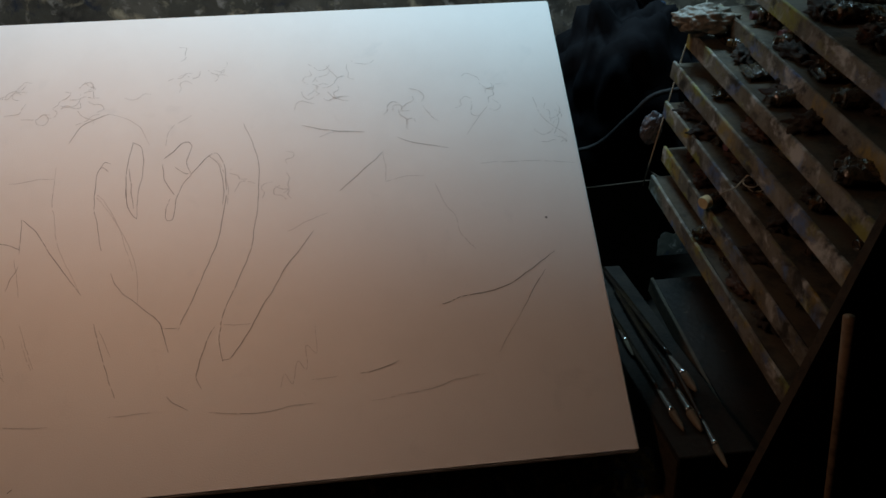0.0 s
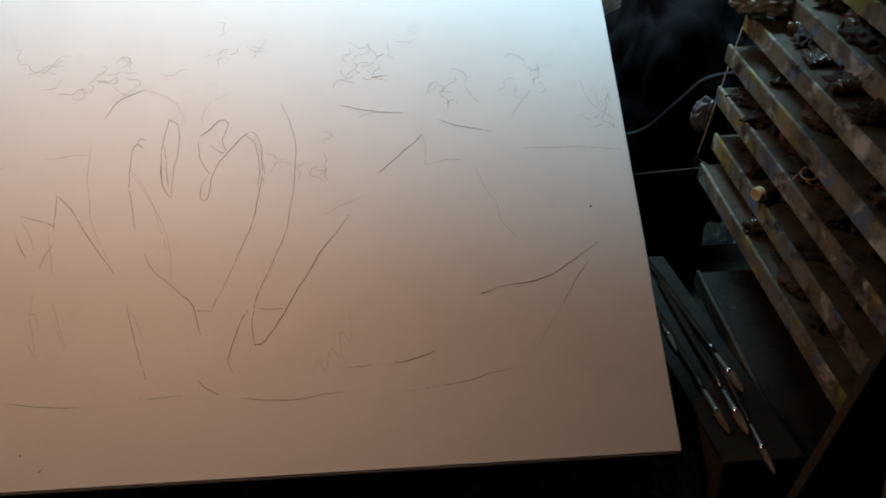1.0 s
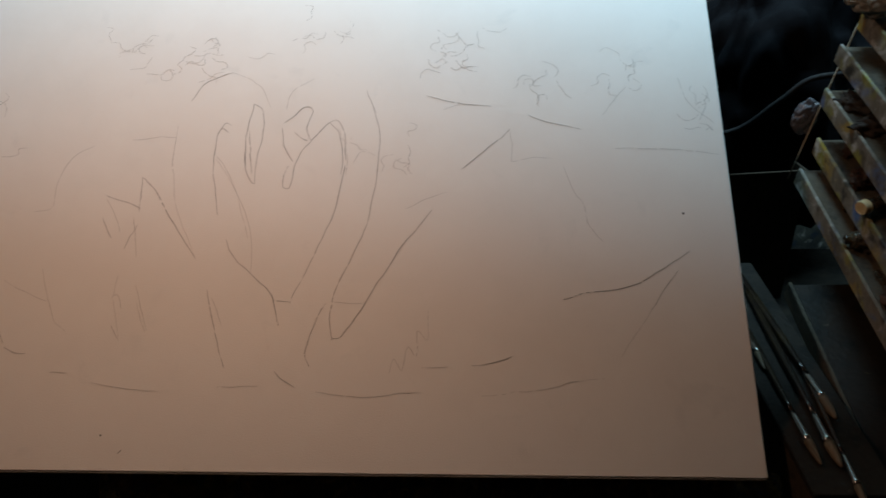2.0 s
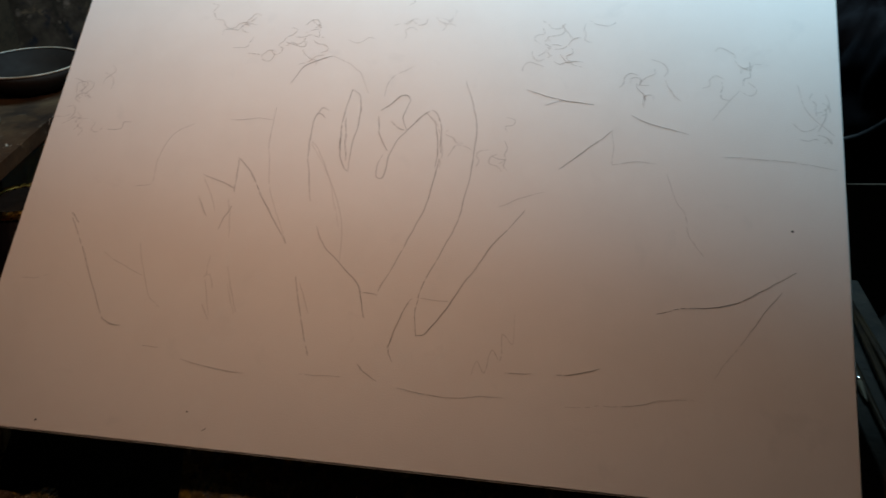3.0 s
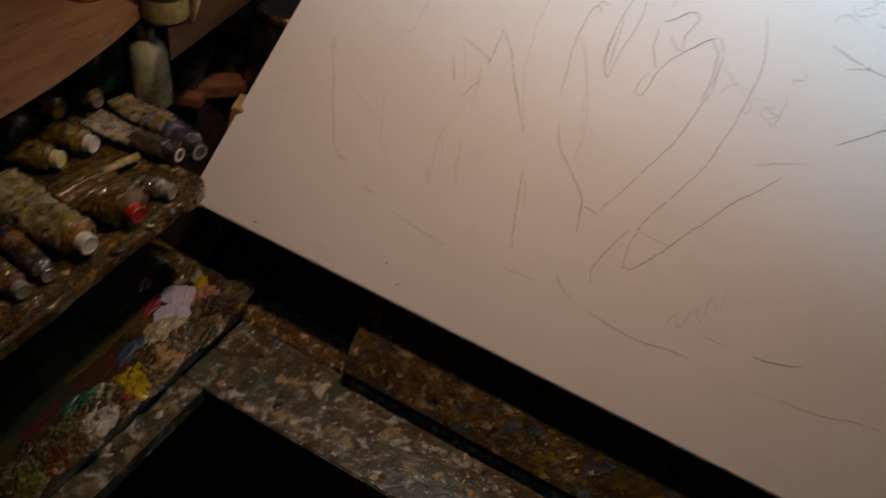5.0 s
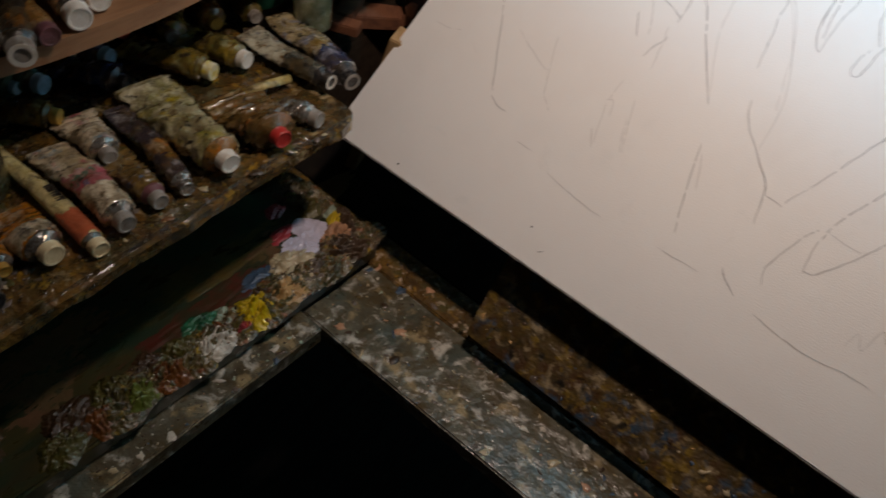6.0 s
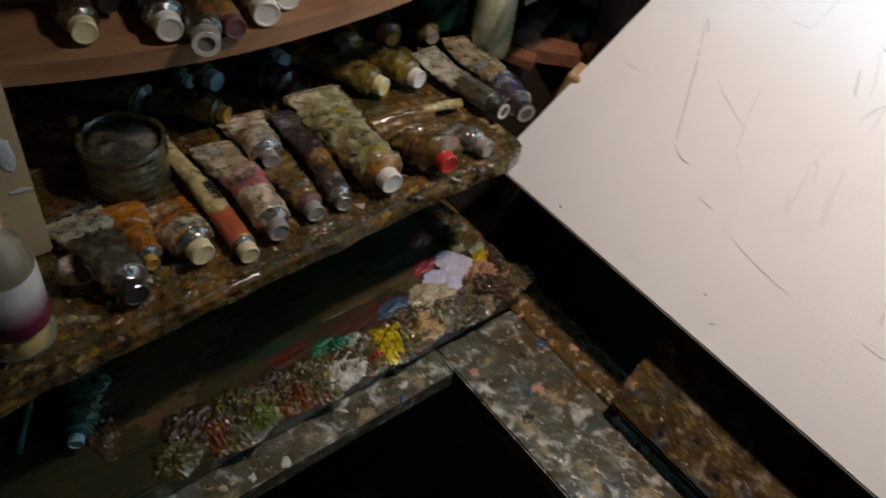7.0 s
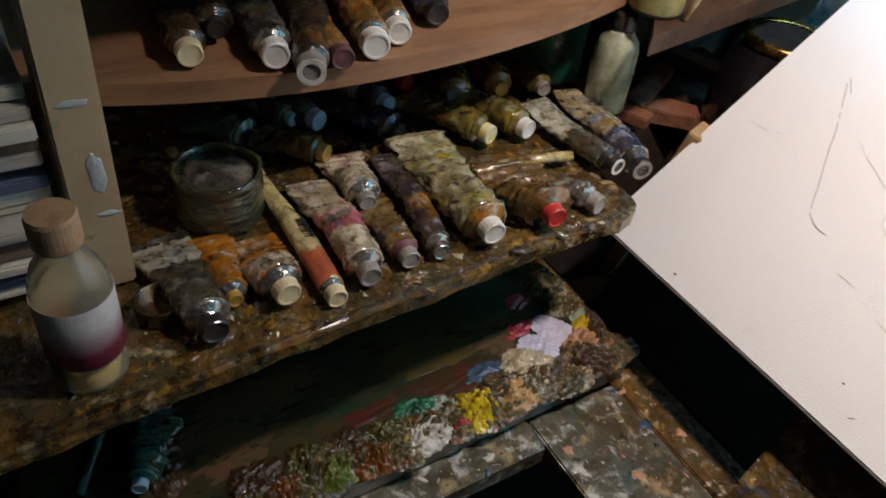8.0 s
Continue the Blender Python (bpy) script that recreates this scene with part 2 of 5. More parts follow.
def stroke(mat, *flat, width=0.0008):
    """One pencil stroke on the canvas: a thin uneven line through a few points of its plane."""
    pts = glide([(x, y, 0.0005) for x, y in zip(flat[::2], flat[1::2])], 14)
    if mat is M_FAINT:
        width *= 0.8
    bm = bmesh.new()
    rows = []
    for k, p in enumerate(pts):
        ahead = (pts[min(k + 1, len(pts) - 1)] - pts[max(k - 1, 0)]).normalized()
        w = width * (0.22 + 0.36 * abs(noise.noise(p * 160)) + 0.15 * math.sin(math.pi * k / (len(pts) - 1)))
        q = p + Vector((noise.noise(p * 70), noise.noise(p * 70 + Vector((5, 5, 5))), 0)) * 0.0013 + Vector((noise.noise(p * 24), noise.noise(p * 24 + Vector((2, 8, 1))), 0)) * 0.0026
        side = Vector((-ahead.y, ahead.x, 0)) * w
        rows.append((bm.verts.new(q - side), bm.verts.new(q + side)))
    for (a, b), (c, d) in zip(rows, rows[1:]):
        # the lead skips over the weave
        if noise.noise(a.co * 230) < (0.38 if mat is M_FAINT else 0.46):
            bm.faces.new((a, c, d, b))
    part("pencil_stroke", bm, mat, canvas)


stroke(M_PENCIL, 0.057, 0.273, 0.069, 0.259)
stroke(M_FAINT, 0.157, 0.239, 0.169, 0.203, 0.182, 0.175, 0.199, 0.159)
stroke(M_FAINT, 0.112, 0.224, 0.139, 0.208, 0.168, 0.198)
stroke(M_FAINT, 0.130, 0.314, 0.153, 0.322, 0.154, 0.363, 0.168, 0.389, 0.191, 0.407)
stroke(M_PENCIL, 0.221, 0.305, 0.234, 0.279)
stroke(M_FAINT, 0.221, 0.332, 0.234, 0.313, 0.244, 0.287)
stroke(M_PENCIL, 0.220, 0.336, 0.242, 0.329, 0.265, 0.319)
stroke(M_PENCIL, 0.264, 0.315, 0.262, 0.362)
stroke(M_GRAPHITE, 0.262, 0.362, 0.287, 0.333, 0.317, 0.289, 0.343, 0.252)
stroke(M_FAINT, 0.258, 0.307, 0.269, 0.255)
stroke(M_FAINT, 0.247, 0.202, 0.255, 0.205, 0.261, 0.189)
stroke(M_FAINT, 0.280, 0.197, 0.293, 0.160)
stroke(M_FAINT, 0.253, 0.167, 0.265, 0.150)
stroke(M_PENCIL, 0.363, 0.211, 0.374, 0.170, 0.392, 0.116)
stroke(M_FAINT, 0.368, 0.205, 0.385, 0.168)
stroke(M_PENCIL, 0.310, 0.472, 0.328, 0.503, 0.360, 0.519)
stroke(M_FAINT, 0.360, 0.519, 0.398, 0.498, 0.415, 0.465)
stroke(M_PENCIL, 0.368, 0.438, 0.358, 0.440, 0.350, 0.416, 0.349, 0.376, 0.356, 0.337, 0.363, 0.309)
stroke(M_FAINT, 0.351, 0.388, 0.375, 0.354, 0.400, 0.310, 0.411, 0.266, 0.412, 0.233)
stroke(M_PENCIL, 0.377, 0.278, 0.391, 0.253, 0.416, 0.230)
stroke(M_GRAPHITE, 0.416, 0.230, 0.441, 0.204, 0.452, 0.167)
stroke(M_PENCIL, 0.442, 0.199, 0.462, 0.199)
stroke(M_PENCIL, 0.463, 0.197, 0.481, 0.239, 0.502, 0.295, 0.516, 0.356, 0.518, 0.411, 0.504, 0.444, 0.482, 0.428)
stroke(M_PENCIL, 0.541, 0.489, 0.558, 0.437, 0.560, 0.367, 0.552, 0.306, 0.539, 0.269, 0.518, 0.217, 0.513, 0.175, 0.515, 0.150)
stroke(M_PENCIL, 0.514, 0.152, 0.528, 0.157, 0.548, 0.189, 0.579, 0.243)
stroke(M_PENCIL, 0.579, 0.243, 0.603, 0.281, 0.629, 0.317)
stroke(M_FAINT, 0.515, 0.198, 0.551, 0.196)
stroke(M_PENCIL, 0.507, 0.195, 0.491, 0.163, 0.486, 0.136, 0.493, 0.119)
stroke(M_FAINT, 0.297, 0.438, 0.297, 0.381, 0.309, 0.326, 0.342, 0.253)
stroke(M_PENCIL, 0.667, 0.374, 0.700, 0.403, 0.729, 0.430)
stroke(M_FAINT, 0.729, 0.430, 0.729, 0.401, 0.728, 0.385)
stroke(M_PENCIL, 0.621, 0.481, 0.654, 0.471, 0.704, 0.464)
stroke(M_FAINT, 0.644, 0.460, 0.668, 0.469)
stroke(M_PENCIL, 0.752, 0.452, 0.780, 0.439, 0.821, 0.429)
stroke(M_FAINT, 0.728, 0.384, 0.755, 0.390, 0.781, 0.389)
stroke(M_FAINT, 0.795, 0.375, 0.806, 0.339, 0.816, 0.325, 0.822, 0.298, 0.839, 0.274)
stroke(M_GRAPHITE, 0.786, 0.202, 0.823, 0.211, 0.864, 0.217, 0.898, 0.235, 0.940, 0.263)
stroke(M_PENCIL, 0.925, 0.238, 0.903, 0.210, 0.888, 0.190)
stroke(M_FAINT, 0.888, 0.190, 0.873, 0.165, 0.851, 0.135)
stroke(M_FAINT, 0.585, 0.113, 0.590, 0.129, 0.600, 0.116, 0.604, 0.142, 0.615, 0.132, 0.615, 0.163, 0.627, 0.152, 0.629, 0.186)
stroke(M_PENCIL, 0.451, 0.113, 0.463, 0.101, 0.477, 0.094)
stroke(M_FAINT, 0.501, 0.090, 0.540, 0.086, 0.623, 0.090)
stroke(M_FAINT, 0.691, 0.087, 0.752, 0.094, 0.792, 0.103, 0.828, 0.108)
stroke(M_PENCIL, 0.680, 0.122, 0.714, 0.128, 0.727, 0.132)
stroke(M_FAINT, 0.623, 0.119, 0.652, 0.121)
stroke(M_FAINT, 0.241, 0.099, 0.278, 0.092, 0.319, 0.091)
stroke(M_FAINT, 0.387, 0.095, 0.434, 0.096)
stroke(M_FAINT, 0.186, 0.109, 0.209, 0.110)
stroke(M_FAINT, 0.861, 0.402, 0.926, 0.402, 0.990, 0.394)
stroke(M_FAINT, 0.240, 0.416, 0.297, 0.420)
stroke(M_FAINT, 0.847, 0.450, 0.881, 0.495)
stroke(M_FAINT, 0.948, 0.507, 0.960, 0.469, 0.988, 0.440)
stroke(M_GRAPHITE, 0.393, 0.469, 0.388, 0.432, 0.388, 0.408, 0.393, 0.375, 0.399, 0.359, 0.405, 0.354)
stroke(M_PENCIL, 0.393, 0.469, 0.407, 0.457, 0.409, 0.430, 0.407, 0.405, 0.406, 0.377, 0.405, 0.354)
stroke(M_PENCIL, 0.390, 0.428, 0.395, 0.402, 0.402, 0.365)
stroke(M_PENCIL, 0.388, 0.411, 0.390, 0.384)
stroke(M_GRAPHITE, 0.438, 0.440, 0.449, 0.451, 0.459, 0.463, 0.468, 0.465, 0.472, 0.459)
stroke(M_PENCIL, 0.472, 0.459, 0.468, 0.443, 0.466, 0.431, 0.472, 0.413)
stroke(M_PENCIL, 0.472, 0.413, 0.462, 0.401, 0.455, 0.382, 0.453, 0.370, 0.451, 0.349, 0.443, 0.348, 0.440, 0.363, 0.444, 0.379)
stroke(M_PENCIL, 0.452, 0.427, 0.462, 0.417, 0.472, 0.415)
stroke(M_PENCIL, 0.436, 0.432, 0.439, 0.407, 0.450, 0.385)
stroke(M_GRAPHITE, 0.472, 0.415, 0.483, 0.428, 0.495, 0.441)
stroke(M_PENCIL, 0.495, 0.441, 0.507, 0.427, 0.515, 0.398, 0.514, 0.365)
stroke(M_FAINT, 0.437, 0.461, 0.443, 0.488, 0.470, 0.507)
stroke(M_FAINT, 0.506, 0.434, 0.520, 0.400, 0.520, 0.364)
stroke(M_PENCIL, 0.351, 0.425, 0.356, 0.433, 0.365, 0.426)
stroke(M_FAINT, 0.348, 0.397, 0.364, 0.376, 0.386, 0.335, 0.405, 0.278)
stroke(M_PENCIL, 0.059, 0.266, 0.084, 0.224, 0.111, 0.175, 0.131, 0.138)
stroke(M_PENCIL, 0.131, 0.138, 0.143, 0.134, 0.155, 0.133)
stroke(M_PENCIL, 0.252, 0.264, 0.257, 0.280, 0.264, 0.298)
stroke(M_FAINT, 0.274, 0.220, 0.288, 0.185, 0.296, 0.161)
stroke(M_FAINT, 0.264, 0.155, 0.251, 0.196, 0.252, 0.229)
stroke(M_FAINT, 0.597, 0.321, 0.621, 0.332, 0.649, 0.339)
stroke(M_FAINT, 0.014, 0.183, 0.032, 0.182, 0.047, 0.188)
CLUMPS = ((0.22, 0.56), (0.35, 0.56), (0.47, 0.58), (0.66, 0.58), (0.66, 0.53), (0.77, 0.49), (0.89, 0.52), (0.97, 0.45), (0.58, 0.41), (0.04, 0.41), (0.03, 0.45), (0.29, 0.52))

chance = random.Random(4)
for cx, cy in CLUMPS:
    for n in range(7):
        x, y = min(cx + chance.uniform(-0.035, 0.035), 0.97), cy + chance.uniform(-0.022, 0.022)
        turn = chance.uniform(0, 6.28)
        points = []
        for k in range(5):
            points += [x, y]
            turn += chance.uniform(-1.5, 1.5)
            x, y = min(x + 0.010 * math.cos(turn), 0.985), y + 0.008 * math.sin(turn)
        stroke(M_FAINT, *points, width=0.0009)
for x, y, r in ((0.938, 0.313, 0.0016), (0.081, 0.013, 0.0014), (0.262, 0.040, 0.0011)):
    part("pencil_dot", lathe(((r, 0.0002), (r * 0.9, 0.0006)), 10, Matrix.Translation((x, y, 0))), M_GRAPHITE, canvas)
stroke(M_GRAPHITE, 0.283, 0.021, 0.288, 0.025)

# ---- desk ----
desk = thing("desk", pose(0, 0, 0), "paint-crusted wooden desk in an L shape under the canvas", "desk")
part("front_plank", slab(0.084, -0.143, 0.685, 1.06, -0.028, 0.710, bevel=0.002, cuts=7, rough=0.0012), M_GREYBOARD, desk, "grey plank thick with dried paint drops")
part("back_plank", slab(-0.36, -0.0275, 0.685, 1.06, 0.0255, 0.7105, bevel=0.002, cuts=7, rough=0.0012), M_BROWNBOARD, desk, "brown plank with old paint drops")
# rear and end boards: the shade under canvas and rack is in their colour
part("rear_board", slab(-0.36, 0.026, 0.685, 1.62, 0.80, 0.7095, bevel=0.002), M_SHADEBLACK, desk, "rear board coloured black for the canvas's shade")
part("side_plank", slab(-0.36, -0.95, 0.685, 0.118, -0.1435, 0.7095, bevel=0.002, cuts=6, rough=0.0012, seed=2), M_GREYBOARD, desk, "grey plank thick with dried paint")
part("end_board", slab(1.0605, -0.143, 0.685, 1.62, 0.0255, 0.7095, bevel=0.002), M_SHADEBLACK, desk, "board at the rack's foot, coloured black for its shade")
for x, y in ((-0.3, -0.9), (0.07, -0.9), (-0.3, 0.74), (1.55, 0.74), (1.55, -0.1)):
    part("leg", slab(x - 0.025, y - 0.025, 0, x + 0.025, y + 0.025, 0.685, bevel=0.003), M_DARKWOOD, desk)

ledge = thing("ledge_board", pose(0, 0, 0), "ochre-stained sloping board below the canvas edge", "board")
bm = slab(0.242, -0.108, -0.078, 1.06, 0.013, -0.056, bevel=0.003, cuts=6, rough=0.0012)
for v in bm.verts:
    # its end is sawn at a slant
    v.co.x += 0.012 * (-0.004 - v.co.y) / 0.104 * (1.06 - v.co.x) / 0.83
bm.transform(SLOPE)
part("board", bm, M_OCHREBOARD, ledge)
easel = thing("desk_easel", pose(0, 0, 0), "dark wooden desk easel that carries the sloping canvas", "easel")
for x in (0.12, 0.5, 0.88):
    bm = slab(x - 0.02, 0.0, -0.066, x + 0.02, 0.62, -0.0365, bevel=0.002)
    bm.transform(SLOPE)
    part("rail", bm, M_DARKWOOD, easel)
    part("prop", slab(x - 0.018, 0.36, 0.7095, x + 0.018, 0.40, 1.09, bevel=0.002), M_DARKWOOD, easel)
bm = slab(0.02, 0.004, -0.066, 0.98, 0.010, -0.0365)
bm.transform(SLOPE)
# blackened like the boards below, as shade under the canvas edge
part("canvas_rest", bm, M_SHADEBLACK, easel)

# ---- shelves on the left ----
shelf_unit = thing("shelf_unit", pose(0, 0, 0), "home-made wooden shelf unit crusted with oil paint", "shelf")
bm = slab(-0.36, -0.95, 0.905, 0.052, -0.022, 0.930, bevel=0.006, cuts=34, rough=0.003)
for v in bm.verts:
    # the front runs slightly askew, and its free corner is worn round
    v.co.x += (0.020 * max(0.0, (-0.22 - v.co.y) / 0.38) - 0.004 * min(1.0, max(0.0, (v.co.y + 0.22) / 0.10))) * max(0.0, (v.co.x + 0.06) / 0.11)
    dx, dy = v.co.x - 0.016, v.co.y + 0.058
    if dx > 0 and dy > 0 and math.hypot(dx, dy) > 0.036:
        k = 0.036 / math.hypot(dx, dy)
        v.co.x, v.co.y = 0.016 + dx * k, -0.058 + dy * k
part("lower_shelf", bm, M_SHELF, shelf_unit, "shelf board thick with dried oil paint")


def bowed_board(y0, y1, front, back, z0, z1, steps=24):
    """A plank along y whose front edge bows by front(y)."""
    bm = bmesh.new()
    rows = []
    for k in range(steps + 1):
        y = y0 + (y1 - y0) * k / steps
        rows.append([bm.verts.new(p) for p in ((back, y, z0), (front(y), y, z0), (front(y), y, z1), (back, y, z1))])
    for a, b in zip(rows, rows[1:]):
        for j in range(4):
            bm.faces.new((a[j], b[j], b[(j + 1) % 4], a[(j + 1) % 4]))
    bm.faces.new(rows[0])
    bm.faces.new(reversed(rows[-1]))
    bmesh.ops.recalc_face_normals(bm, faces=bm.faces[:])
    return bm


def plank_front(y):
    return -0.064 - (0.85 if y < -0.26 else 0.54) * (y + 0.26) ** 2


part("upper_shelf", bowed_board(-0.511, 0.124, plank_front, -0.36, 1.052, 1.070), M_PLANK, shelf_unit, "bare bowed pine plank")
part("far_shelf", joined(prism(((-0.050, 0.026), (-0.170, 0.75), (-0.36, 0.75), (-0.36, 0.15), (-0.150, 0.126)), 1.0305, 1.0515)), M_FARSHELF, shelf_unit, "brown paint-spotted shelf board, darkened for its shade")
# the highest board is out of view, added to shade the plank's back
part("top_shelf", slab(-0.36, -0.468, 1.215, -0.055, -0.13, 1.233, bevel=0.003), M_DARKWOOD, shelf_unit, "unseen shelf board added to shade the bare plank")
part("post", slab(-0.098, -0.506, 0.9305, -0.045, -0.472, 1.75, bevel=0.002), M_POST, shelf_unit, "cream-painted upright post")
for y, z, ry, rz in ((-0.484, 1.035, 0.0055, 0.017), (-0.489, 1.09, 0.010, 0.003), (-0.482, 1.000, 0.008, 0.0025)):
    bm = lathe(((1, 0), (0.85, 0.35), (0.3, 0.5)), 26)
    for v in bm.verts:
        v.co.x, v.co.y = (c * (1 + 0.45 * noise.noise(Vector((v.co.x * 1.4, v.co.y * 1.4, z * 90)))) for c in (v.co.x, v.co.y))
    bm.transform(Matrix.Translation((-0.0452, y, z)) @ pose(0, 0, 0, 0, 90, 0) @ Matrix.Diagonal((rz, ry, 0.002, 1)))
    part("paint_patch", bm, material("grey_white_dab", (0.52, 0.53, 0.54), rough=0.4, tones=((0.42, 0.42, 0.42),), scale=60, bump=0.4), shelf_unit, "dab of grey-white paint on the post", smooth=True)
part("back_panel", slab(-0.378, -0.95, 0.71, -0.361, 0.75, 1.55), M_DARKWOOD, shelf_unit)


# ---- more materials ----
def paint(name, c, rough=0.35, dirt=0.25):
    return material(name, c, rough=rough, tones=(tuple(v * (1 - dirt) for v in c),), scale=60, bump=0.7, depth=0.0025, coat=0.6)


def tube_skin(name, c, *tones, spots=(), rough=0.42, metal=0.0, spread=0.64):
    def rich(k):
        mean = sum(k) / 3
        return tuple(min(0.8, max(0.008, mean + (v - mean) * 1.4)) for v in k)

    c, tones, spots = rich(c), [rich(k) for k in tones], [rich(k) for k in spots]
    grime = tuple(0.35 * v + 0.5 * d for v, d in zip(c, (0.10, 0.070, 0.022)))
    return material(name, c, rough=max(rough - 0.16, 0.16), metal=metal, tones=(*tones, grime), scale=22, bump=1.0, depth=0.0045, spots=(*spots, (0.10, 0.065, 0.025), (0.025, 0.02, 0.015)), spot_scale=38, spread=spread - 0.035, coat=0.9)


DIRT, SOOT = (0.13, 0.075, 0.03), (0.03, 0.025, 0.02)
SK_BLACK = tube_skin("grimy_black_tube", (0.05, 0.05, 0.045), (0.015, 0.015, 0.015), (0.22, 0.22, 0.19))
SK_RUST = tube_skin("rusty_orange_tube", (0.38, 0.17, 0.05), (0.20, 0.09, 0.03), spots=((0.55, 0.48, 0.38), SOOT))
SK_CREAM = tube_skin("cream_tube", (0.62, 0.53, 0.32), (0.45, 0.34, 0.13), spots=((0.20, 0.13, 0.04),))
SK_PINK = tube_skin("stained_white_tube", (0.60, 0.53, 0.42), (0.40, 0.33, 0.22), spots=((0.42, 0.16, 0.18), (0.14, 0.20, 0.24), SOOT), spread=0.65)
SK_BLUEB = tube_skin("brown_blue_tube", (0.20, 0.14, 0.07), (0.10, 0.07, 0.04), spots=((0.10, 0.20, 0.38), (0.45, 0.42, 0.40)))
SK_VIOLET = tube_skin("dark_violet_tube", (0.065, 0.055, 0.060), (0.030, 0.024, 0.028), spots=((0.34, 0.32, 0.31), DIRT))
SK_OLIVE = tube_skin("olive_smeared_white_tube", (0.46, 0.43, 0.31), (0.19, 0.175, 0.065), (0.13, 0.12, 0.055), spots=((0.56, 0.52, 0.40), (0.30, 0.24, 0.05)), spread=0.63)
SK_CRUSHED = tube_skin("crushed_dark_brown_tube", (0.10, 0.062, 0.028), (0.045, 0.028, 0.014), (0.17, 0.11, 0.06), spots=((0.36, 0.30, 0.20), (0.28, 0.11, 0.02)), spread=0.66)
SK_BROWN = tube_skin("crumpled_brown_tube", (0.22, 0.13, 0.06), (0.10, 0.06, 0.03), (0.34, 0.22, 0.13), spots=((0.5, 0.42, 0.33), (0.40, 0.17, 0.04)))
SK_MOSS = tube_skin("mossy_olive_tube", (0.12, 0.10, 0.04), (0.06, 0.055, 0.025), (0.21, 0.15, 0.05), spots=((0.3, 0.3, 0.2),))
SK_PALE = tube_skin("pale_grey_tube", (0.46, 0.44, 0.36), (0.26, 0.24, 0.19), spots=((0.07, 0.10, 0.18), DIRT))
SK_BLUEW = tube_skin("white_blue_tube", (0.40, 0.35, 0.24), (0.20, 0.14, 0.06), spots=((0.10, 0.16, 0.30), (0.55, 0.54, 0.50), DIRT), spread=0.62)
SK_TEAL = tube_skin("dark_teal_tube", (0.08, 0.16, 0.13), (0.04, 0.065, 0.06), spots=((0.24, 0.38, 0.38),), rough=0.3)
SK_NAVY = tube_skin("dark_blue_tube", (0.04, 0.05, 0.10), (0.02, 0.022, 0.035), spots=((0.30, 0.31, 0.36),), rough=0.3)
SK_TIN = tube_skin("bare_tin_tube", (0.50, 0.49, 0.47), (0.22, 0.19, 0.15), rough=0.32, metal=0.7, spots=(DIRT, SOOT))
# two dried skins for plank and rack, darkened to include the shade there
SK_DRYSHADED = tube_skin("dried_shaded_tube", (0.030, 0.020, 0.014), (0.012, 0.009, 0.008), (0.05, 0.035, 0.025), spots=((0.13, 0.11, 0.09),), spread=0.68)
SK_DRYSHADED_B = tube_skin("dried_shaded_grey_tube", (0.055, 0.046, 0.036), (0.022, 0.018, 0.014), spots=((0.14, 0.07, 0.03), SOOT))
CAP_WHITE = material("white_cap", (0.74, 0.72, 0.66), rough=0.4, tones=((0.60, 0.56, 0.47),), scale=60, bump=0.15)
CAP_CREAM = material("cream_cap", (0.74, 0.62, 0.38), rough=0.42, tones=((0.60, 0.48, 0.27),), scale=60, bump=0.15)
CAP_YELLOW = material("yellow_stained_cap", (0.72, 0.68, 0.48), rough=0.42, tones=((0.62, 0.50, 0.06),), scale=70, bump=0.15)
CAP_GREY = material("grey_cap", (0.30, 0.28, 0.25), rough=0.35, tones=((0.16, 0.13, 0.10),), scale=70, bump=0.2, coat=0.3)
CAP_BLACK = material("black_cap", (0.02, 0.02, 0.022), rough=0.3, tones=((0.05, 0.04, 0.03),), scale=70, bump=0.2, coat=0.3)
CAP_RED = material("red_cap", (0.48, 0.035, 0.03), rough=0.4, tones=((0.34, 0.02, 0.02),), scale=70, bump=0.2)
CAP_BLUE = material("pale_blue_cap", (0.36, 0.56, 0.68), rough=0.3, tones=((0.26, 0.40, 0.50),), scale=70, bump=0.15, coat=0.3)
CAP_TEAL = material("sea_green_cap", (0.46, 0.64, 0.54), rough=0.4, tones=((0.5, 0.52, 0.44),), scale=90, bump=0.15)
CAP_PLUM = material("plum_cap", (0.16, 0.06, 0.07), rough=0.5, tones=((0.09, 0.04, 0.04),), scale=70, bump=0.5)
CAP_OCHRE = material("ochre_cap", (0.50, 0.30, 0.05), rough=0.5, tones=((0.32, 0.18, 0.04),), scale=70, bump=0.4)


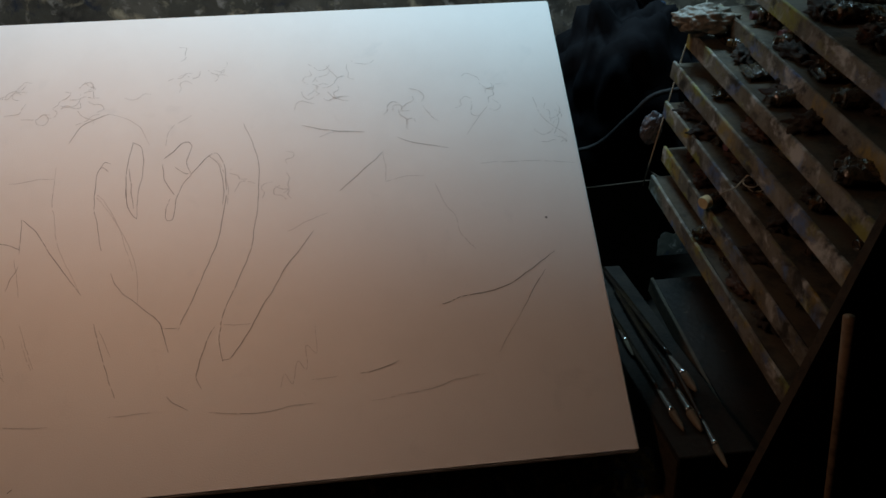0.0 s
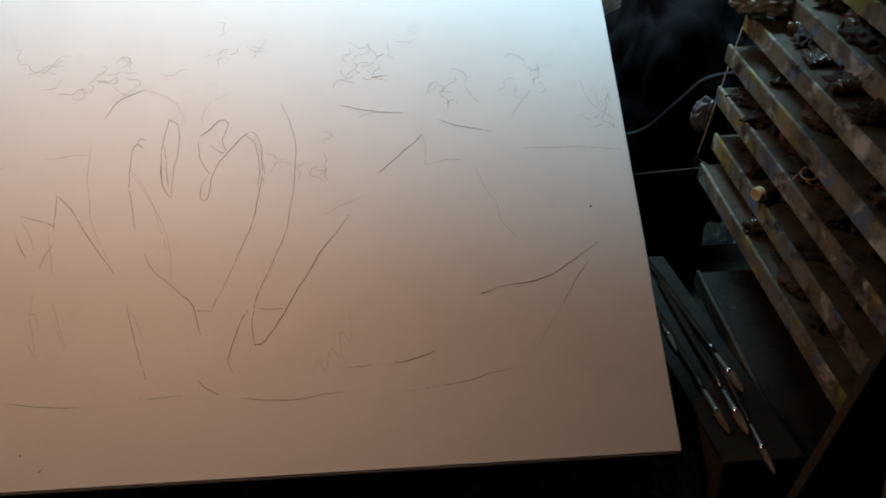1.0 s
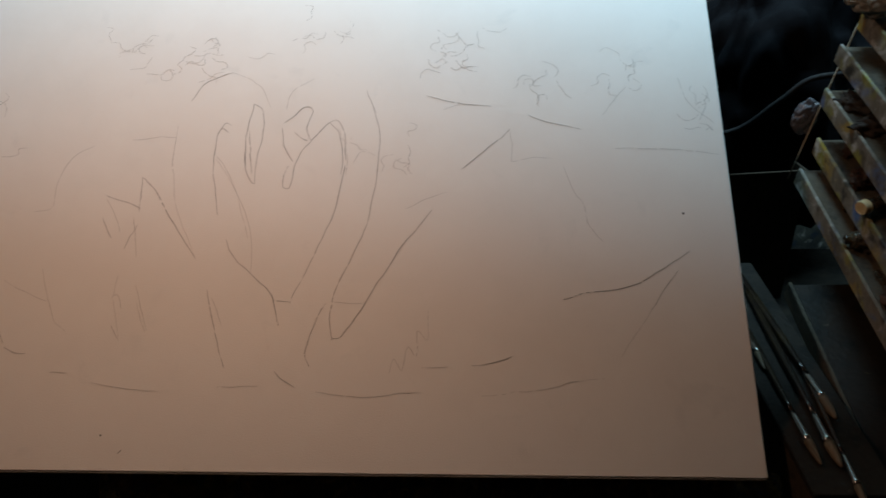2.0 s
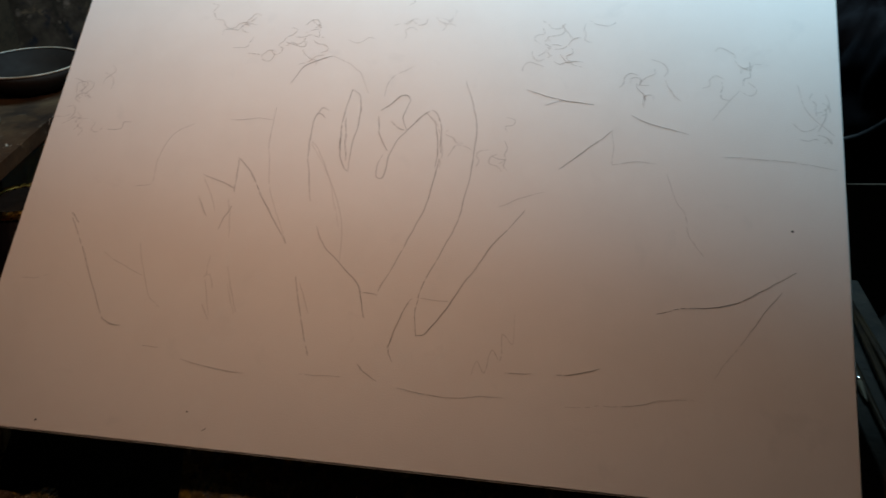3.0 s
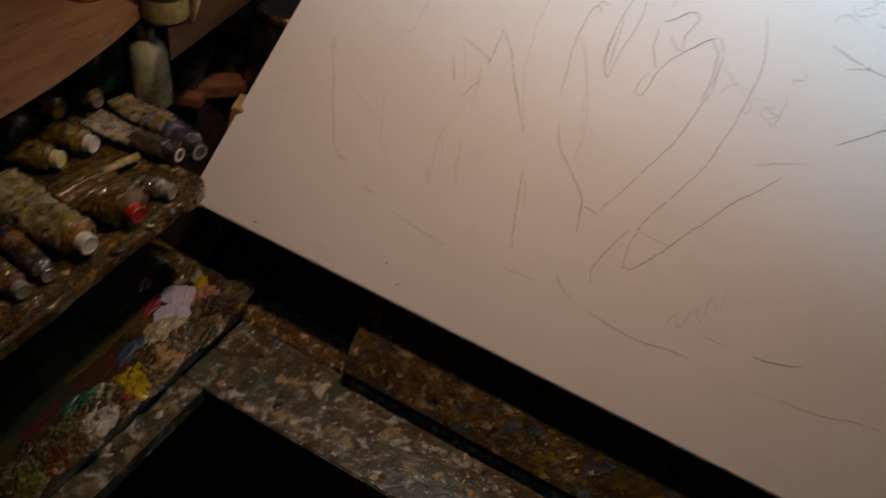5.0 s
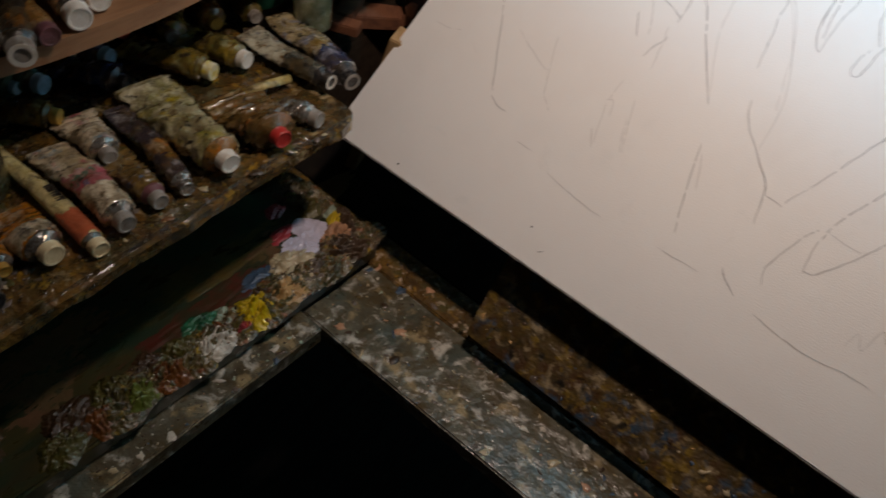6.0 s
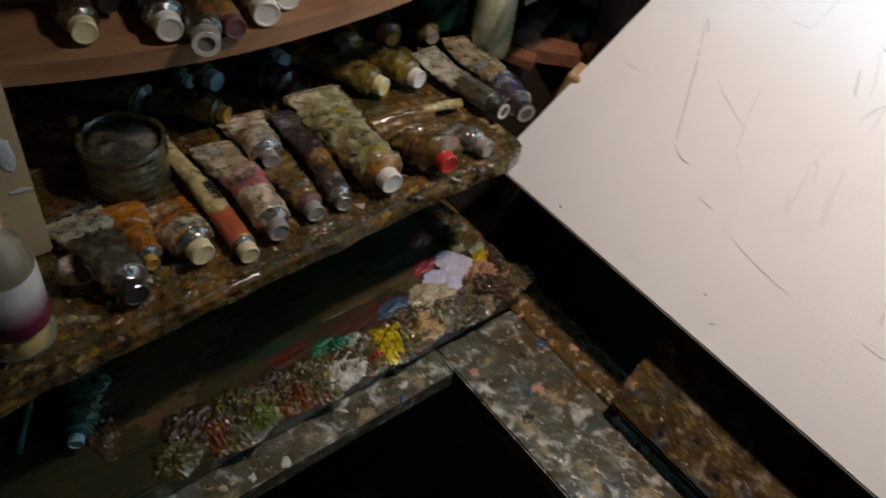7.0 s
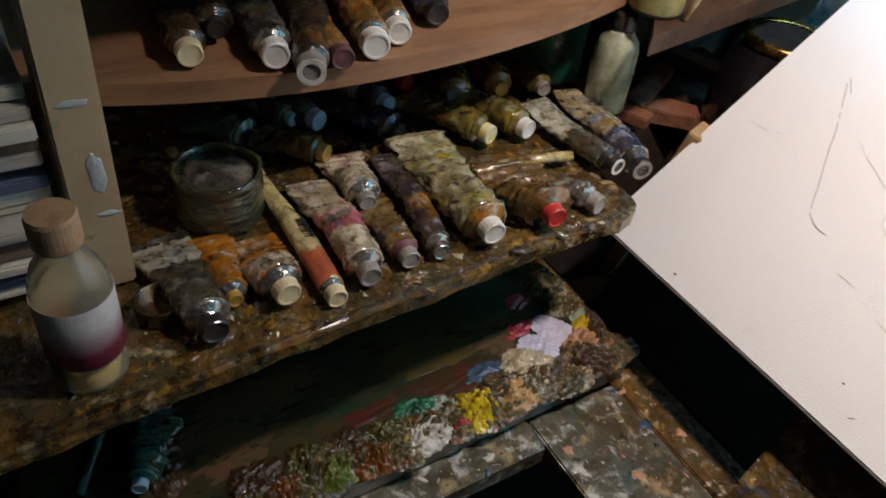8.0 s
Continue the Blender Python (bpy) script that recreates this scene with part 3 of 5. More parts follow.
# ---- paint tubes ----
def paint_tube(label, tail, cap, z, wide, skin, cap_skin, cap_r, seed=0, lift=0.0, cap_long=None, neck_skin=None, crumple=1.35, band=None, group="paint tubes on the shelves", ring=None, roll=0.0, bow=0.0, used=0.62, curl=0.004, tail_wide=1.30):
    """A used paint tube that lies from its crimped tail to its cap: body, crimp, shoulder and cap. used: how far it is pressed flat."""
    tail, cap = Vector((*tail, z)), Vector((*cap, z + lift))
    length = (cap - tail).length
    ahead = (cap - tail).normalized()
    m = Matrix.Translation(tail) @ ahead.to_track_quat("Y", "Z").to_matrix().to_4x4() @ pose(0, 0, 0, 0, roll, 0)
    ob = thing("paint_tube", m, label, "paint tube", group)
    half = wide / 2
    cap_long = cap_long or cap_r * 1.15
    body_end = length - cap_long - cap_r * 0.7
    steps, sides = 44, 28
    bm = bmesh.new()
    rings = []
    for k in range(steps + 1):
        s = k / steps
        f = min(1.0, max(0.0, s / (used + 0.25)))
        full = f * f * (3 - 2 * f)
        flat = 0.0020 + (half * 0.86 - 0.0020) * full
        width = half * (tail_wide + (1 - tail_wide) * full)
        loose = (1 - s) ** 2
        bend = bow * loose + crumple * 0.004 * (1 - s) * noise.noise(Vector((s * 2.5, seed * 1.7, 3)))
        rise = curl * loose + crumple * 0.0035 * (1 - full) * abs(noise.noise(Vector((s * 6, seed * 2.3, 7))))
        lo = crumple * (1 - 0.8 * full)
        row = []
        for j in range(sides):
            a = 2 * math.pi * j / sides
            p = Vector((math.cos(a), s * 5, math.sin(a))) * 2.4 + Vector((seed * 5.3, 0, seed))
            # broad dents, then sharp folds that run aslant
            fold = 0.30 - abs(noise.noise(Vector((p.x * 1.1 + p.y * 0.5, p.y * 0.8 - p.x * 0.6, p.z))))
            dent = 1 + lo * 0.24 * noise.noise(p) + lo * 0.50 * fold - crumple * 0.14 * max(0, noise.noise(p * 1.3 + Vector((4, 4, 4)))) - crumple * (0.16 - 0.10 * s) * (0.35 - abs(noise.noise(p * 3.6 + Vector((8, 1, 3)))))
            sag = 1 + lo * 0.7 * (0.25 - abs(noise.noise(Vector((math.cos(a) * 1.6 + s * 3 + seed, s * 4 - math.cos(a) * 1.3, seed * 0.7))))) + crumple * 0.10 * noise.noise(p * 5.5)
            row.append(bm.verts.new((bend + width * (1 + (dent - 1) * (0.35 + 0.65 * full)) * math.cos(a), s * body_end, rise + flat * (1 + dent * sag * math.sin(a)))))
        rings.append(row)
    for low, high in zip(rings, rings[1:]):
        for j in range(sides):
            bm.faces.new((low[j], low[(j + 1) % sides], high[(j + 1) % sides], high[j]))
    bm.faces.new(rings[0])
    bm.faces.new(reversed(rings[-1]))
    bmesh.ops.recalc_face_normals(bm, faces=bm.faces[:])
    if band:
        skin_list = [skin] + [b[2] for b in band]
        for face in bm.faces:
            at = face.calc_center_median()
            for n, (lo, hi, _) in enumerate(band):
                if lo <= at.y / body_end + 0.05 * noise.noise(at * 110) <= hi:
                    face.material_index = n + 1
    else:
        skin_list = skin
    part("body", bm, skin_list, ob, smooth=True)
    end = slab(bow - half * tail_wide, -0.007, curl, bow + half * tail_wide, 0.003, curl + 0.0040, bevel=0.0009, cuts=3, rough=0.0014 * crumple, seed=seed)
    part("crimp", end, skin, ob, "folded tube end")
    up = flat
    along = pose(0, 0, 0, -90)
    r = half * 0.86
    prof = ((r, -0.001), (r * 1.03, 0.0015), (r * 0.97, 0.003), (cap_r * 0.75, cap_r * 0.55), (cap_r * 0.7, cap_r * 0.75))
    part("shoulder", lathe(prof, 18, Matrix.Translation((0, body_end, up)) @ along), neck_skin or SK_TIN, ob, "bare metal shoulder", smooth=True)
    a = body_end + cap_r * 0.7
    prof = [(cap_r * 0.98, 0), (cap_r * 1.05, cap_long * 0.12), (cap_r * 0.99, cap_long * 0.2), (cap_r, cap_long * 0.9), (cap_r * 0.93, cap_long), (cap_r * 0.80, cap_long), (cap_r * 0.74, cap_long - 0.0007), (cap_r * 0.2, cap_long - 0.0009)]
    cap_ob = part("cap", lathe(prof, 20, Matrix.Translation((0, a, up)) @ along), cap_skin, ob, smooth=False)
    if ring:
        rim = [(cap_r * 0.98, cap_long), (cap_r * 0.98, cap_long + 0.0006), (cap_r * 0.62, cap_long + 0.0006), (cap_r * 0.62, cap_long)]
        part("cap_ring", lathe(rim, 20, Matrix.Translation((0, a, up)) @ along, close=False), ring, cap_ob, "pale rim of the cap")
    return ob


LOW, UP = 0.9305, 1.0705
paint_tube("grimy black and grey paint tube at the shelf edge", (-0.072, -0.446), (0.046, -0.440), LOW, 0.036, SK_BLACK, CAP_BLACK, 0.0105, 1, band=((0.0, 0.36, SK_PALE),), used=0.7)
paint_tube("flattened rust-stained paint tube", (-0.060, -0.412), (0.018, -0.416), LOW, 0.026, SK_RUST, CAP_OCHRE, 0.006, 2)
paint_tube("stubby rust-orange paint tube with a cream cap", (-0.042, -0.384), (0.033, -0.380), LOW, 0.038, SK_RUST, CAP_CREAM, 0.0105, 3, cap_long=0.010, band=((0.50, 1.0, SK_PINK),), used=0.7)
cream_tube = paint_tube("long slim cream and red paint tube", (-0.124, -0.336), (0.046, -0.346), LOW, 0.021, SK_CREAM, CAP_CREAM, 0.0085, 4, crumple=0.25, bow=0.010, used=0.45, curl=0.010, tail_wide=0.72, band=((0.76, 1.0, paint("tube_red", (0.50, 0.12, 0.05))), (0.50, 0.76, tube_skin("pale_cream_tube", (0.66, 0.57, 0.36), (0.52, 0.42, 0.22), spots=((0.26, 0.16, 0.05),), spread=0.70))), neck_skin=SK_TIN)
paint_tube("white paint tube smeared pink and blue", (-0.096, -0.300), (0.040, -0.315), LOW, 0.034, SK_PINK, CAP_GREY, 0.0095, 5, neck_skin=SK_TIN, used=0.55, bow=0.006, band=((0.44, 0.70, tube_skin("pink_smear", (0.42, 0.15, 0.17), (0.50, 0.38, 0.33), spots=((0.12, 0.28, 0.40), (0.08, 0.22, 0.16)))),))
paint_tube("pale crumpled tube tail behind others", (-0.125, -0.262), (-0.045, -0.275), LOW, 0.034, SK_PINK, CAP_GREY, 0.008, 15)
paint_tube("small brown paint tube with blue smears", (-0.048, -0.268), (0.033, -0.275), LOW, 0.027, SK_BLUEB, CAP_GREY, 0.0085, 6, neck_skin=CAP_PLUM)
paint_tube("narrow dark violet paint tube with orange band", (-0.110, -0.221), (0.034, -0.246), LOW, 0.025, SK_VIOLET, SK_TIN, 0.0080, 7, used=0.4, band=((0.56, 0.74, SK_BROWN),))
paint_tube("large olive-smeared white paint tube with white cap", (-0.122, -0.186), (0.040, -0.199), LOW, 0.046, SK_OLIVE, CAP_WHITE, 0.0110, 8, used=0.8, curl=0.010, crumple=1.7, cap_long=0.012, neck_skin=SK_BROWN)
paint_tube("crumpled brown paint tube with red cap", (-0.046, -0.128), (0.047, -0.138), LOW, 0.052, SK_CRUSHED, CAP_RED, 0.0100, 9, crumple=2.0, used=0.85, curl=0.012, neck_skin=SK_CRUSHED)
paint_tube("small bare metal paint tube", (-0.012, -0.088), (0.038, -0.079), LOW, 0.027, SK_TIN, CAP_GREY, 0.0095, 10, neck_skin=SK_TIN)
paint_tube("mossy olive paint tube with yellow-stained cap", (-0.196, -0.152), (-0.090, -0.116), LOW + 0.004, 0.034, SK_MOSS, CAP_YELLOW, 0.0100, 11, cap_long=0.010, neck_skin=SK_MOSS)
paint_tube("mossy olive paint tube with white cap", (-0.190, -0.094), (-0.084, -0.074), LOW + 0.004, 0.034, SK_MOSS, CAP_WHITE, 0.0102, 12, cap_long=0.010, neck_skin=SK_MOSS)
paint_tube("pale twisted paint tube with black cap", (-0.126, -0.034), (0.000, -0.026), LOW + 0.004, 0.028, SK_PALE, CAP_BLACK, 0.0090, 13, used=0.85, curl=0.010, ring=CAP_WHITE, crumple=1.3, neck_skin=CAP_BLACK, band=((0.55, 1.0, SK_BLACK),))
paint_tube("white and blue smeared paint tube beside the shelf end", (-0.136, 0.026), (0.017, -0.010), LOW + 0.004, 0.034, SK_BLUEW, CAP_BLACK, 0.0105, 14, used=0.6, curl=0.006, ring=CAP_GREY, neck_skin=CAP_BLACK, band=((0.72, 1.0, SK_NAVY),))
for n in range(9):
    bm = slab(-0.0055, 0.080 + 0.0028 * n, 0.0160, 0.0025, 0.0808 + 0.0028 * n + 0.0004 * (n % 3), 0.0196)
    part("print_bar", bm, CAP_BLACK, cream_tube, "black bar printed on the tube")
# the rear row in the shade of the plank
for n, (tail, cap, wide, skin, capm, r, label) in enumerate((
    ((-0.262, -0.292), (-0.180, -0.260), 0.030, SK_TEAL, CAP_BLUE, 0.0105, "dark teal paint tube with pale blue cap"),
    ((-0.285, -0.316), (-0.192, -0.282), 0.028, SK_TEAL, CAP_BLUE, 0.0070, "dark teal paint tube with glinting cap"),
    ((-0.185, -0.318), (-0.126, -0.276), 0.030, SK_MOSS, CAP_OCHRE, 0.0085, "olive paint tube with ochre cap"),
    ((-0.270, -0.205), (-0.182, -0.182), 0.030, SK_NAVY, CAP_BLUE, 0.0100, "dark blue paint tube with pale blue cap"),
    ((-0.205, -0.222), (-0.132, -0.196), 0.034, SK_NAVY, CAP_BLACK, 0.0080, "shiny dark blue crumpled paint tube"),
    ((-0.295, -0.230), (-0.215, -0.198), 0.030, SK_MOSS, CAP_TEAL, 0.0100, "olive paint tube with pale green cap"),
    ((-0.305, -0.160), (-0.216, -0.141), 0.028, SK_NAVY, CAP_RED, 0.0090, "dark paint tube with red cap"),
    ((-0.300, -0.110), (-0.210, -0.088), 0.030, SK_TEAL, CAP_TEAL, 0.0100, "dark teal paint tube with sea-green cap"),
    ((-0.262, -0.060), (-0.170, -0.110), 0.036, SK_MOSS, CAP_GREY, 0.0080, "crumpled mossy paint tube"),
    ((-0.255, -0.030), (-0.165, -0.052), 0.034, SK_BROWN, CAP_OCHRE, 0.0080, "crumpled brown and orange paint tube"),
    ((-0.240, 0.015), (-0.150, -0.005), 0.030, SK_MOSS, CAP_GREY, 0.0080, "flattened olive paint tube"),
    ((-0.245, -0.370), (-0.170, -0.330), 0.036, SK_TEAL, CAP_BLACK, 0.0080, "crumpled dark green paint tube"))):
    paint_tube(label, tail, cap, LOW + 0.002, wide, skin, capm, r, 20 + n, cap_long=r, neck_skin=skin)
# on the bare plank; the first four bodies are darkened in place of shade
for n, (tail, cap, wide, skin, capm, r, label, rim) in enumerate((
    ((-0.215, -0.385), (-0.094, -0.400), 0.030, SK_DRYSHADED, CAP_CREAM, 0.0098, "paint tube with cream cap on the plank, darkened for shade", None),
    ((-0.215, -0.360), (-0.125, -0.370), 0.032, SK_DRYSHADED, CAP_BLACK, 0.0080, "paint tube on the plank, darkened nearly black for shade", None),
    ((-0.210, -0.320), (-0.071, -0.344), 0.032, SK_BLACK, CAP_WHITE, 0.0108, "black grimy paint tube with white cap on the plank", None),
    ((-0.190, -0.268), (-0.044, -0.328), 0.028, SK_DRYSHADED_B, CAP_GREY, 0.0110, "slim paint tube with open grey cap, darkened for shade", CAP_WHITE),
    ((-0.150, -0.285), (-0.058, -0.296), 0.022, SK_BROWN, CAP_PLUM, 0.0095, "small dark paint tube with plum cap", None),
    ((-0.205, -0.232), (-0.062, -0.266), 0.030, SK_BROWN, CAP_WHITE, 0.0115, "brown paint tube with white cap on the plank", None),
    ((-0.200, -0.205), (-0.078, -0.237), 0.028, SK_BROWN, CAP_WHITE, 0.0105, "brown crumpled paint tube with white cap", None),
    ((-0.190, -0.170), (-0.096, -0.190), 0.030, SK_NAVY, CAP_BLACK, 0.0100, "dark blue paint tube on the plank", None))):
    paint_tube(label, tail, cap, UP, wide, skin, capm, r, 40 + n, cap_long=r * 1.1, neck_skin=SK_TIN if n in (2, 5, 6) else skin, ring=rim)

# ---- bottle, jars and tins ----
M_CORK = material("stained_cap", (0.46, 0.28, 0.15), rough=0.6, tones=((0.34, 0.19, 0.09),), scale=50, bump=0.3, spots=((0.5, 0.09, 0.05),), spot_scale=40, spread=0.74)
M_OIL = material("pale_oil", (0.60, 0.47, 0.18), rough=0.2, tones=((0.50, 0.38, 0.12),), scale=8, bump=0)
M_LABEL = material("red_white_label", (0.60, 0.57, 0.52), rough=0.4, tones=((0.50, 0.42, 0.42),), scale=20, bump=0.2)
# the printed label fades from white down to dark red
n, l = M_LABEL.node_tree.nodes, M_LABEL.node_tree.links
shader = n["Principled BSDF"]
plain = shader.inputs["Base Color"].links[0].from_socket
place, split, print_, tint = n.new("ShaderNodeTexCoord"), n.new("ShaderNodeSeparateXYZ"), n.new("ShaderNodeMapRange"), n.new("ShaderNodeMix")
tint.data_type = "RGBA"
print_.inputs["From Min"].default_value, print_.inputs["From Max"].default_value = 0.070, 0.044
l.new(place.outputs["Object"], split.inputs[0])
l.new(split.outputs["Z"], print_.inputs["Value"])
l.new(print_.outputs["Result"], tint.inputs["Factor"])
l.new(plain, tint.inputs["A"])
tint.inputs["B"].default_value = (0.16, 0.012, 0.035, 1)
l.new(tint.outputs["Result"], shader.inputs["Base Color"])
HAZY = glass("hazy_glass", (0.86, 0.85, 0.70), 0.10)
HAZY.node_tree.nodes["Principled BSDF"].inputs["Transmission Weight"].default_value = 0.90

bottle = thing("oil_bottle", pose(0.030, -0.521, LOW) @ Matrix.Diagonal((0.72, 0.72, 0.88, 1)), "clear glass oil bottle with red-white label and brown cap", "bottle")
part("glass", lathe(((0.026, 0), (0.0325, 0.003), (0.034, 0.008), (0.034, 0.085), (0.0325, 0.098), (0.027, 0.112), (0.019, 0.122), (0.0165, 0.127), (0.0165, 0.140), (0.0145, 0.140), (0.0145, 0.127), (0.017, 0.120), (0.025, 0.109), (0.0305, 0.097), (0.032, 0.085), (0.032, 0.009), (0.030, 0.005)), 40), HAZY, bottle, smooth=True).visible_shadow = False
part("oil", lathe(((0.0296, 0.0055), (0.0316, 0.0095), (0.0316, 0.036), (0.001, 0.036)), 32), M_OIL, bottle, "pale yellow oil", smooth=True)
part("label_band", lathe(((0.0344, 0.031), (0.0347, 0.0315), (0.0347, 0.088), (0.0344, 0.0885)), 40, close=False), M_LABEL, bottle, "white label fading to dark red at its foot", smooth=True)
part("cap", lathe(((0.0195, 0.131), (0.0205, 0.133), (0.0205, 0.154), (0.019, 0.157), (0.002, 0.1575)), 32), M_CORK, bottle, "brown screw cap")

lid_tin = thing("lid_cup", pose(-0.004, -0.466, LOW), "small round metal lid used as a dipping cup", "cup")
part("rim", lathe(((0.016, 0), (0.0175, 0.002), (0.0175, 0.014), (0.0182, 0.015), (0.0165, 0.015), (0.0162, 0.004), (0.002, 0.0035)), 28), material("tarnished_lid", (0.11, 0.075, 0.032), rough=0.3, metal=0.5, tones=((0.035, 0.022, 0.012),), scale=40, bump=0.4, coat=0.4), lid_tin, smooth=True)

jar = thing("glass_jar", pose(-0.098, -0.388, LOW) @ Matrix.Diagonal((0.86, 0.86, 0.70, 1)), "squat grimy glass jar caked with dark paint", "jar")
bm = lathe(((0.036, 0), (0.041, 0.004), (0.043, 0.012), (0.042, 0.020), (0.0425, 0.030), (0.0415, 0.036), (0.0425, 0.044), (0.042, 0.052), (0.040, 0.058), (0.0425, 0.061), (0.0425, 0.070), (0.040, 0.072), (0.038, 0.070), (0.037, 0.058), (0.038, 0.02), (0.03, 0.006)), 48)
for v in bm.verts:
    v.co += v.co.normalized() * 0.0016 * noise.noise(v.co * 70)
part("glass", bm, material("caked_jar_glass", (0.045, 0.050, 0.022), rough=0.16, tones=((0.012, 0.014, 0.007), (0.085, 0.085, 0.042)), scale=22, bump=0.8, depth=0.005, coat=0.9, spots=((0.16, 0.15, 0.10),), spot_scale=30, spread=0.68, stretch=(1, 1, 2.5)), jar, smooth=True)
bm = lathe(((0.0375, 0.058), (0.030, 0.062), (0.022, 0.067), (0.010, 0.070), (0.002, 0.069)), 36)
for v in bm.verts:
    v.co.z += 0.006 * noise.noise(v.co * 80)
part("skin_of_paint", bm, material("dried_paint_skin", (0.060, 0.055, 0.042), rough=0.3, tones=((0.015, 0.014, 0.011), (0.19, 0.17, 0.14)), scale=26, bump=0.8, coat=0.4), jar, "wrinkled grey skin of paint", smooth=True)

white_jar = thing("thinner_bottle", pose(-0.118, 0.056, LOW) @ Matrix.Diagonal((0.84, 0.84, 0.84, 1)), "cloudy greenish-white plastic bottle with dark cap", "bottle")
part("body", lathe(((0.026, 0), (0.0285, 0.003), (0.029, 0.06), (0.028, 0.085), (0.0245, 0.098), (0.017, 0.106), (0.0155, 0.112)), 32), material("cloudy_plastic", (0.34, 0.37, 0.24), rough=0.25, tones=((0.22, 0.26, 0.13), (0.46, 0.48, 0.37)), scale=22, bump=0.3, coat=0.8, spots=((0.05, 0.05, 0.04),), spot_scale=50, spread=0.76), white_jar, smooth=True)
part("cap", lathe(((0.0155, 0.1125), (0.0165, 0.114), (0.016, 0.133), (0.013, 0.137), (0.002, 0.138)), 24), CAP_BLACK, white_jar, "dark screw cap")

can = thing("green_can", pose(-0.215, 0.045, LOW), "green printed canister under the plank", "can")
part("body", lathe(((0.040, 0), (0.042, 0.002), (0.042, 0.110), (0.040, 0.113), (0.002, 0.113)), 32), material("green_printed_tin", (0.02, 0.11, 0.065), rough=0.4, tones=((0.01, 0.05, 0.035),), scale=18, spots=((0.04, 0.10, 0.30), (0.36, 0.42, 0.40)), spot_scale=30, spread=0.66, bump=0.15), can, smooth=True)
part("rim", lathe(((0.0425, 0.108), (0.0435, 0.110), (0.0435, 0.114), (0.0425, 0.1145), (0.0415, 0.114)), 32, close=False), SK_TIN, can)

stick = thing("stub_brush", pose(0, 0, 0), "short cream-handled brush lying among the tubes", "brush")
part("handle", tubing(((-0.046, -0.112, LOW + 0.014), (-0.043, -0.085, LOW + 0.014), (-0.038, -0.054, LOW + 0.012)), 0.0052, 10), SK_CREAM, stick, smooth=True)

# ---- the further shelf and what stands under it ----
FAR = 1.0520
tin = thing("paint_tin", pose(-0.098, 0.072, FAR), "dark paint tin with yellow-green lower band", "tin")
part("body", lathe(((0.026, 0), (0.0275, 0.002), (0.0275, 0.066), (0.0265, 0.069), (0.024, 0.069), (0.0235, 0.064), (0.002, 0.063)), 32), material("dark_tin", (0.022, 0.021, 0.018), rough=0.4, tones=((0.03, 0.03, 0.03),), scale=20, spots=((0.25, 0.23, 0.18), (0.12, 0.06, 0.02)), spot_scale=40, spread=0.68), tin, smooth=True)
part("band", lathe(((0.0278, 0.004), (0.0280, 0.005), (0.0280, 0.030), (0.0278, 0.031)), 32, close=False), material("ochre_band", (0.30, 0.27, 0.10), rough=0.5, tones=((0.13, 0.14, 0.07),), scale=40, bump=0.2, spots=((0.05, 0.04, 0.03),), spot_scale=60), tin, "yellow-green label band", smooth=True)
wand = thing("paint_brush", pose(0, 0, 0), "thin pale-handled paint brush leaning beside the tin", "brush")
part("handle", tubing([(-0.066 + 0.052 * k / 10, 0.082 + 0.004 * math.sin(k * 0.7), FAR + 0.002 + 0.190 * k / 10) for k in range(11)], 0.0040, 8, lambda s: 0.75 + 0.5 * math.sin(math.pi * min(1, s * 1.2))), M_POST, wand, smooth=True)
pot = thing("ceramic_pot", pose(-0.140, 0.176, FAR), "dark brown glazed pot stuffed with dry fibres", "pot")
part("body", lathe(((0.030, 0), (0.042, 0.012), (0.047, 0.040), (0.043, 0.068), (0.040, 0.078), (0.036, 0.078), (0.039, 0.04), (0.028, 0.008)), 30), material("brown_glaze", (0.030, 0.014, 0.008), rough=0.25, tones=((0.015, 0.008, 0.005),), scale=20, bump=0.2, coat=0.5), pot, smooth=True)
M_FIBRE = material("dry_brown_fibre", (0.17, 0.078, 0.032), rough=0.75, tones=((0.085, 0.038, 0.016), (0.24, 0.12, 0.05)), scale=30, bump=0.4, stretch=(4, 4, 0.6), vary=0.4)
tuft = thing("fibre_bundle", pose(-0.140, 0.176, FAR + 0.02), "bundle of dry brown fibres standing in a pot", "fibres")
rnd = random.Random(21)
for n in range(150):
    turn, far = rnd.uniform(0, 6.28), rnd.uniform(0.1, 1.0)
    x, y, tall = 0.028 * far * math.cos(turn), 0.028 * far * math.sin(turn), rnd.uniform(0.10, 0.19)
    droop = rnd.uniform(0.5, 2.6) * far
    line = [(x * (1 + droop * s * s), y * (1 + droop * s * s) + 0.006 * math.sin(5 * s + n), tall * s - 0.05 * droop * s ** 3) for s in (0.0, 0.2, 0.4, 0.6, 0.8, 1.0)]
    part("fibre", tubing(line, rnd.uniform(0.0007, 0.0020), 4, lambda s: 1.0 - 0.75 * s), M_FIBRE, tuft, smooth=True)
can_big = thing("paint_can", pose(-0.232, 0.400, FAR), "grey metal paint can with a torn orange label and wire handle", "paint can")
M_ZINC = material("dirty_zinc", (0.14, 0.145, 0.13), rough=0.38, metal=0.5, tones=((0.10, 0.095, 0.075), (0.32, 0.31, 0.27)), scale=18, bump=0.4, spots=((0.05, 0.035, 0.02), (0.30, 0.24, 0.15)), spot_scale=45, spread=0.62)
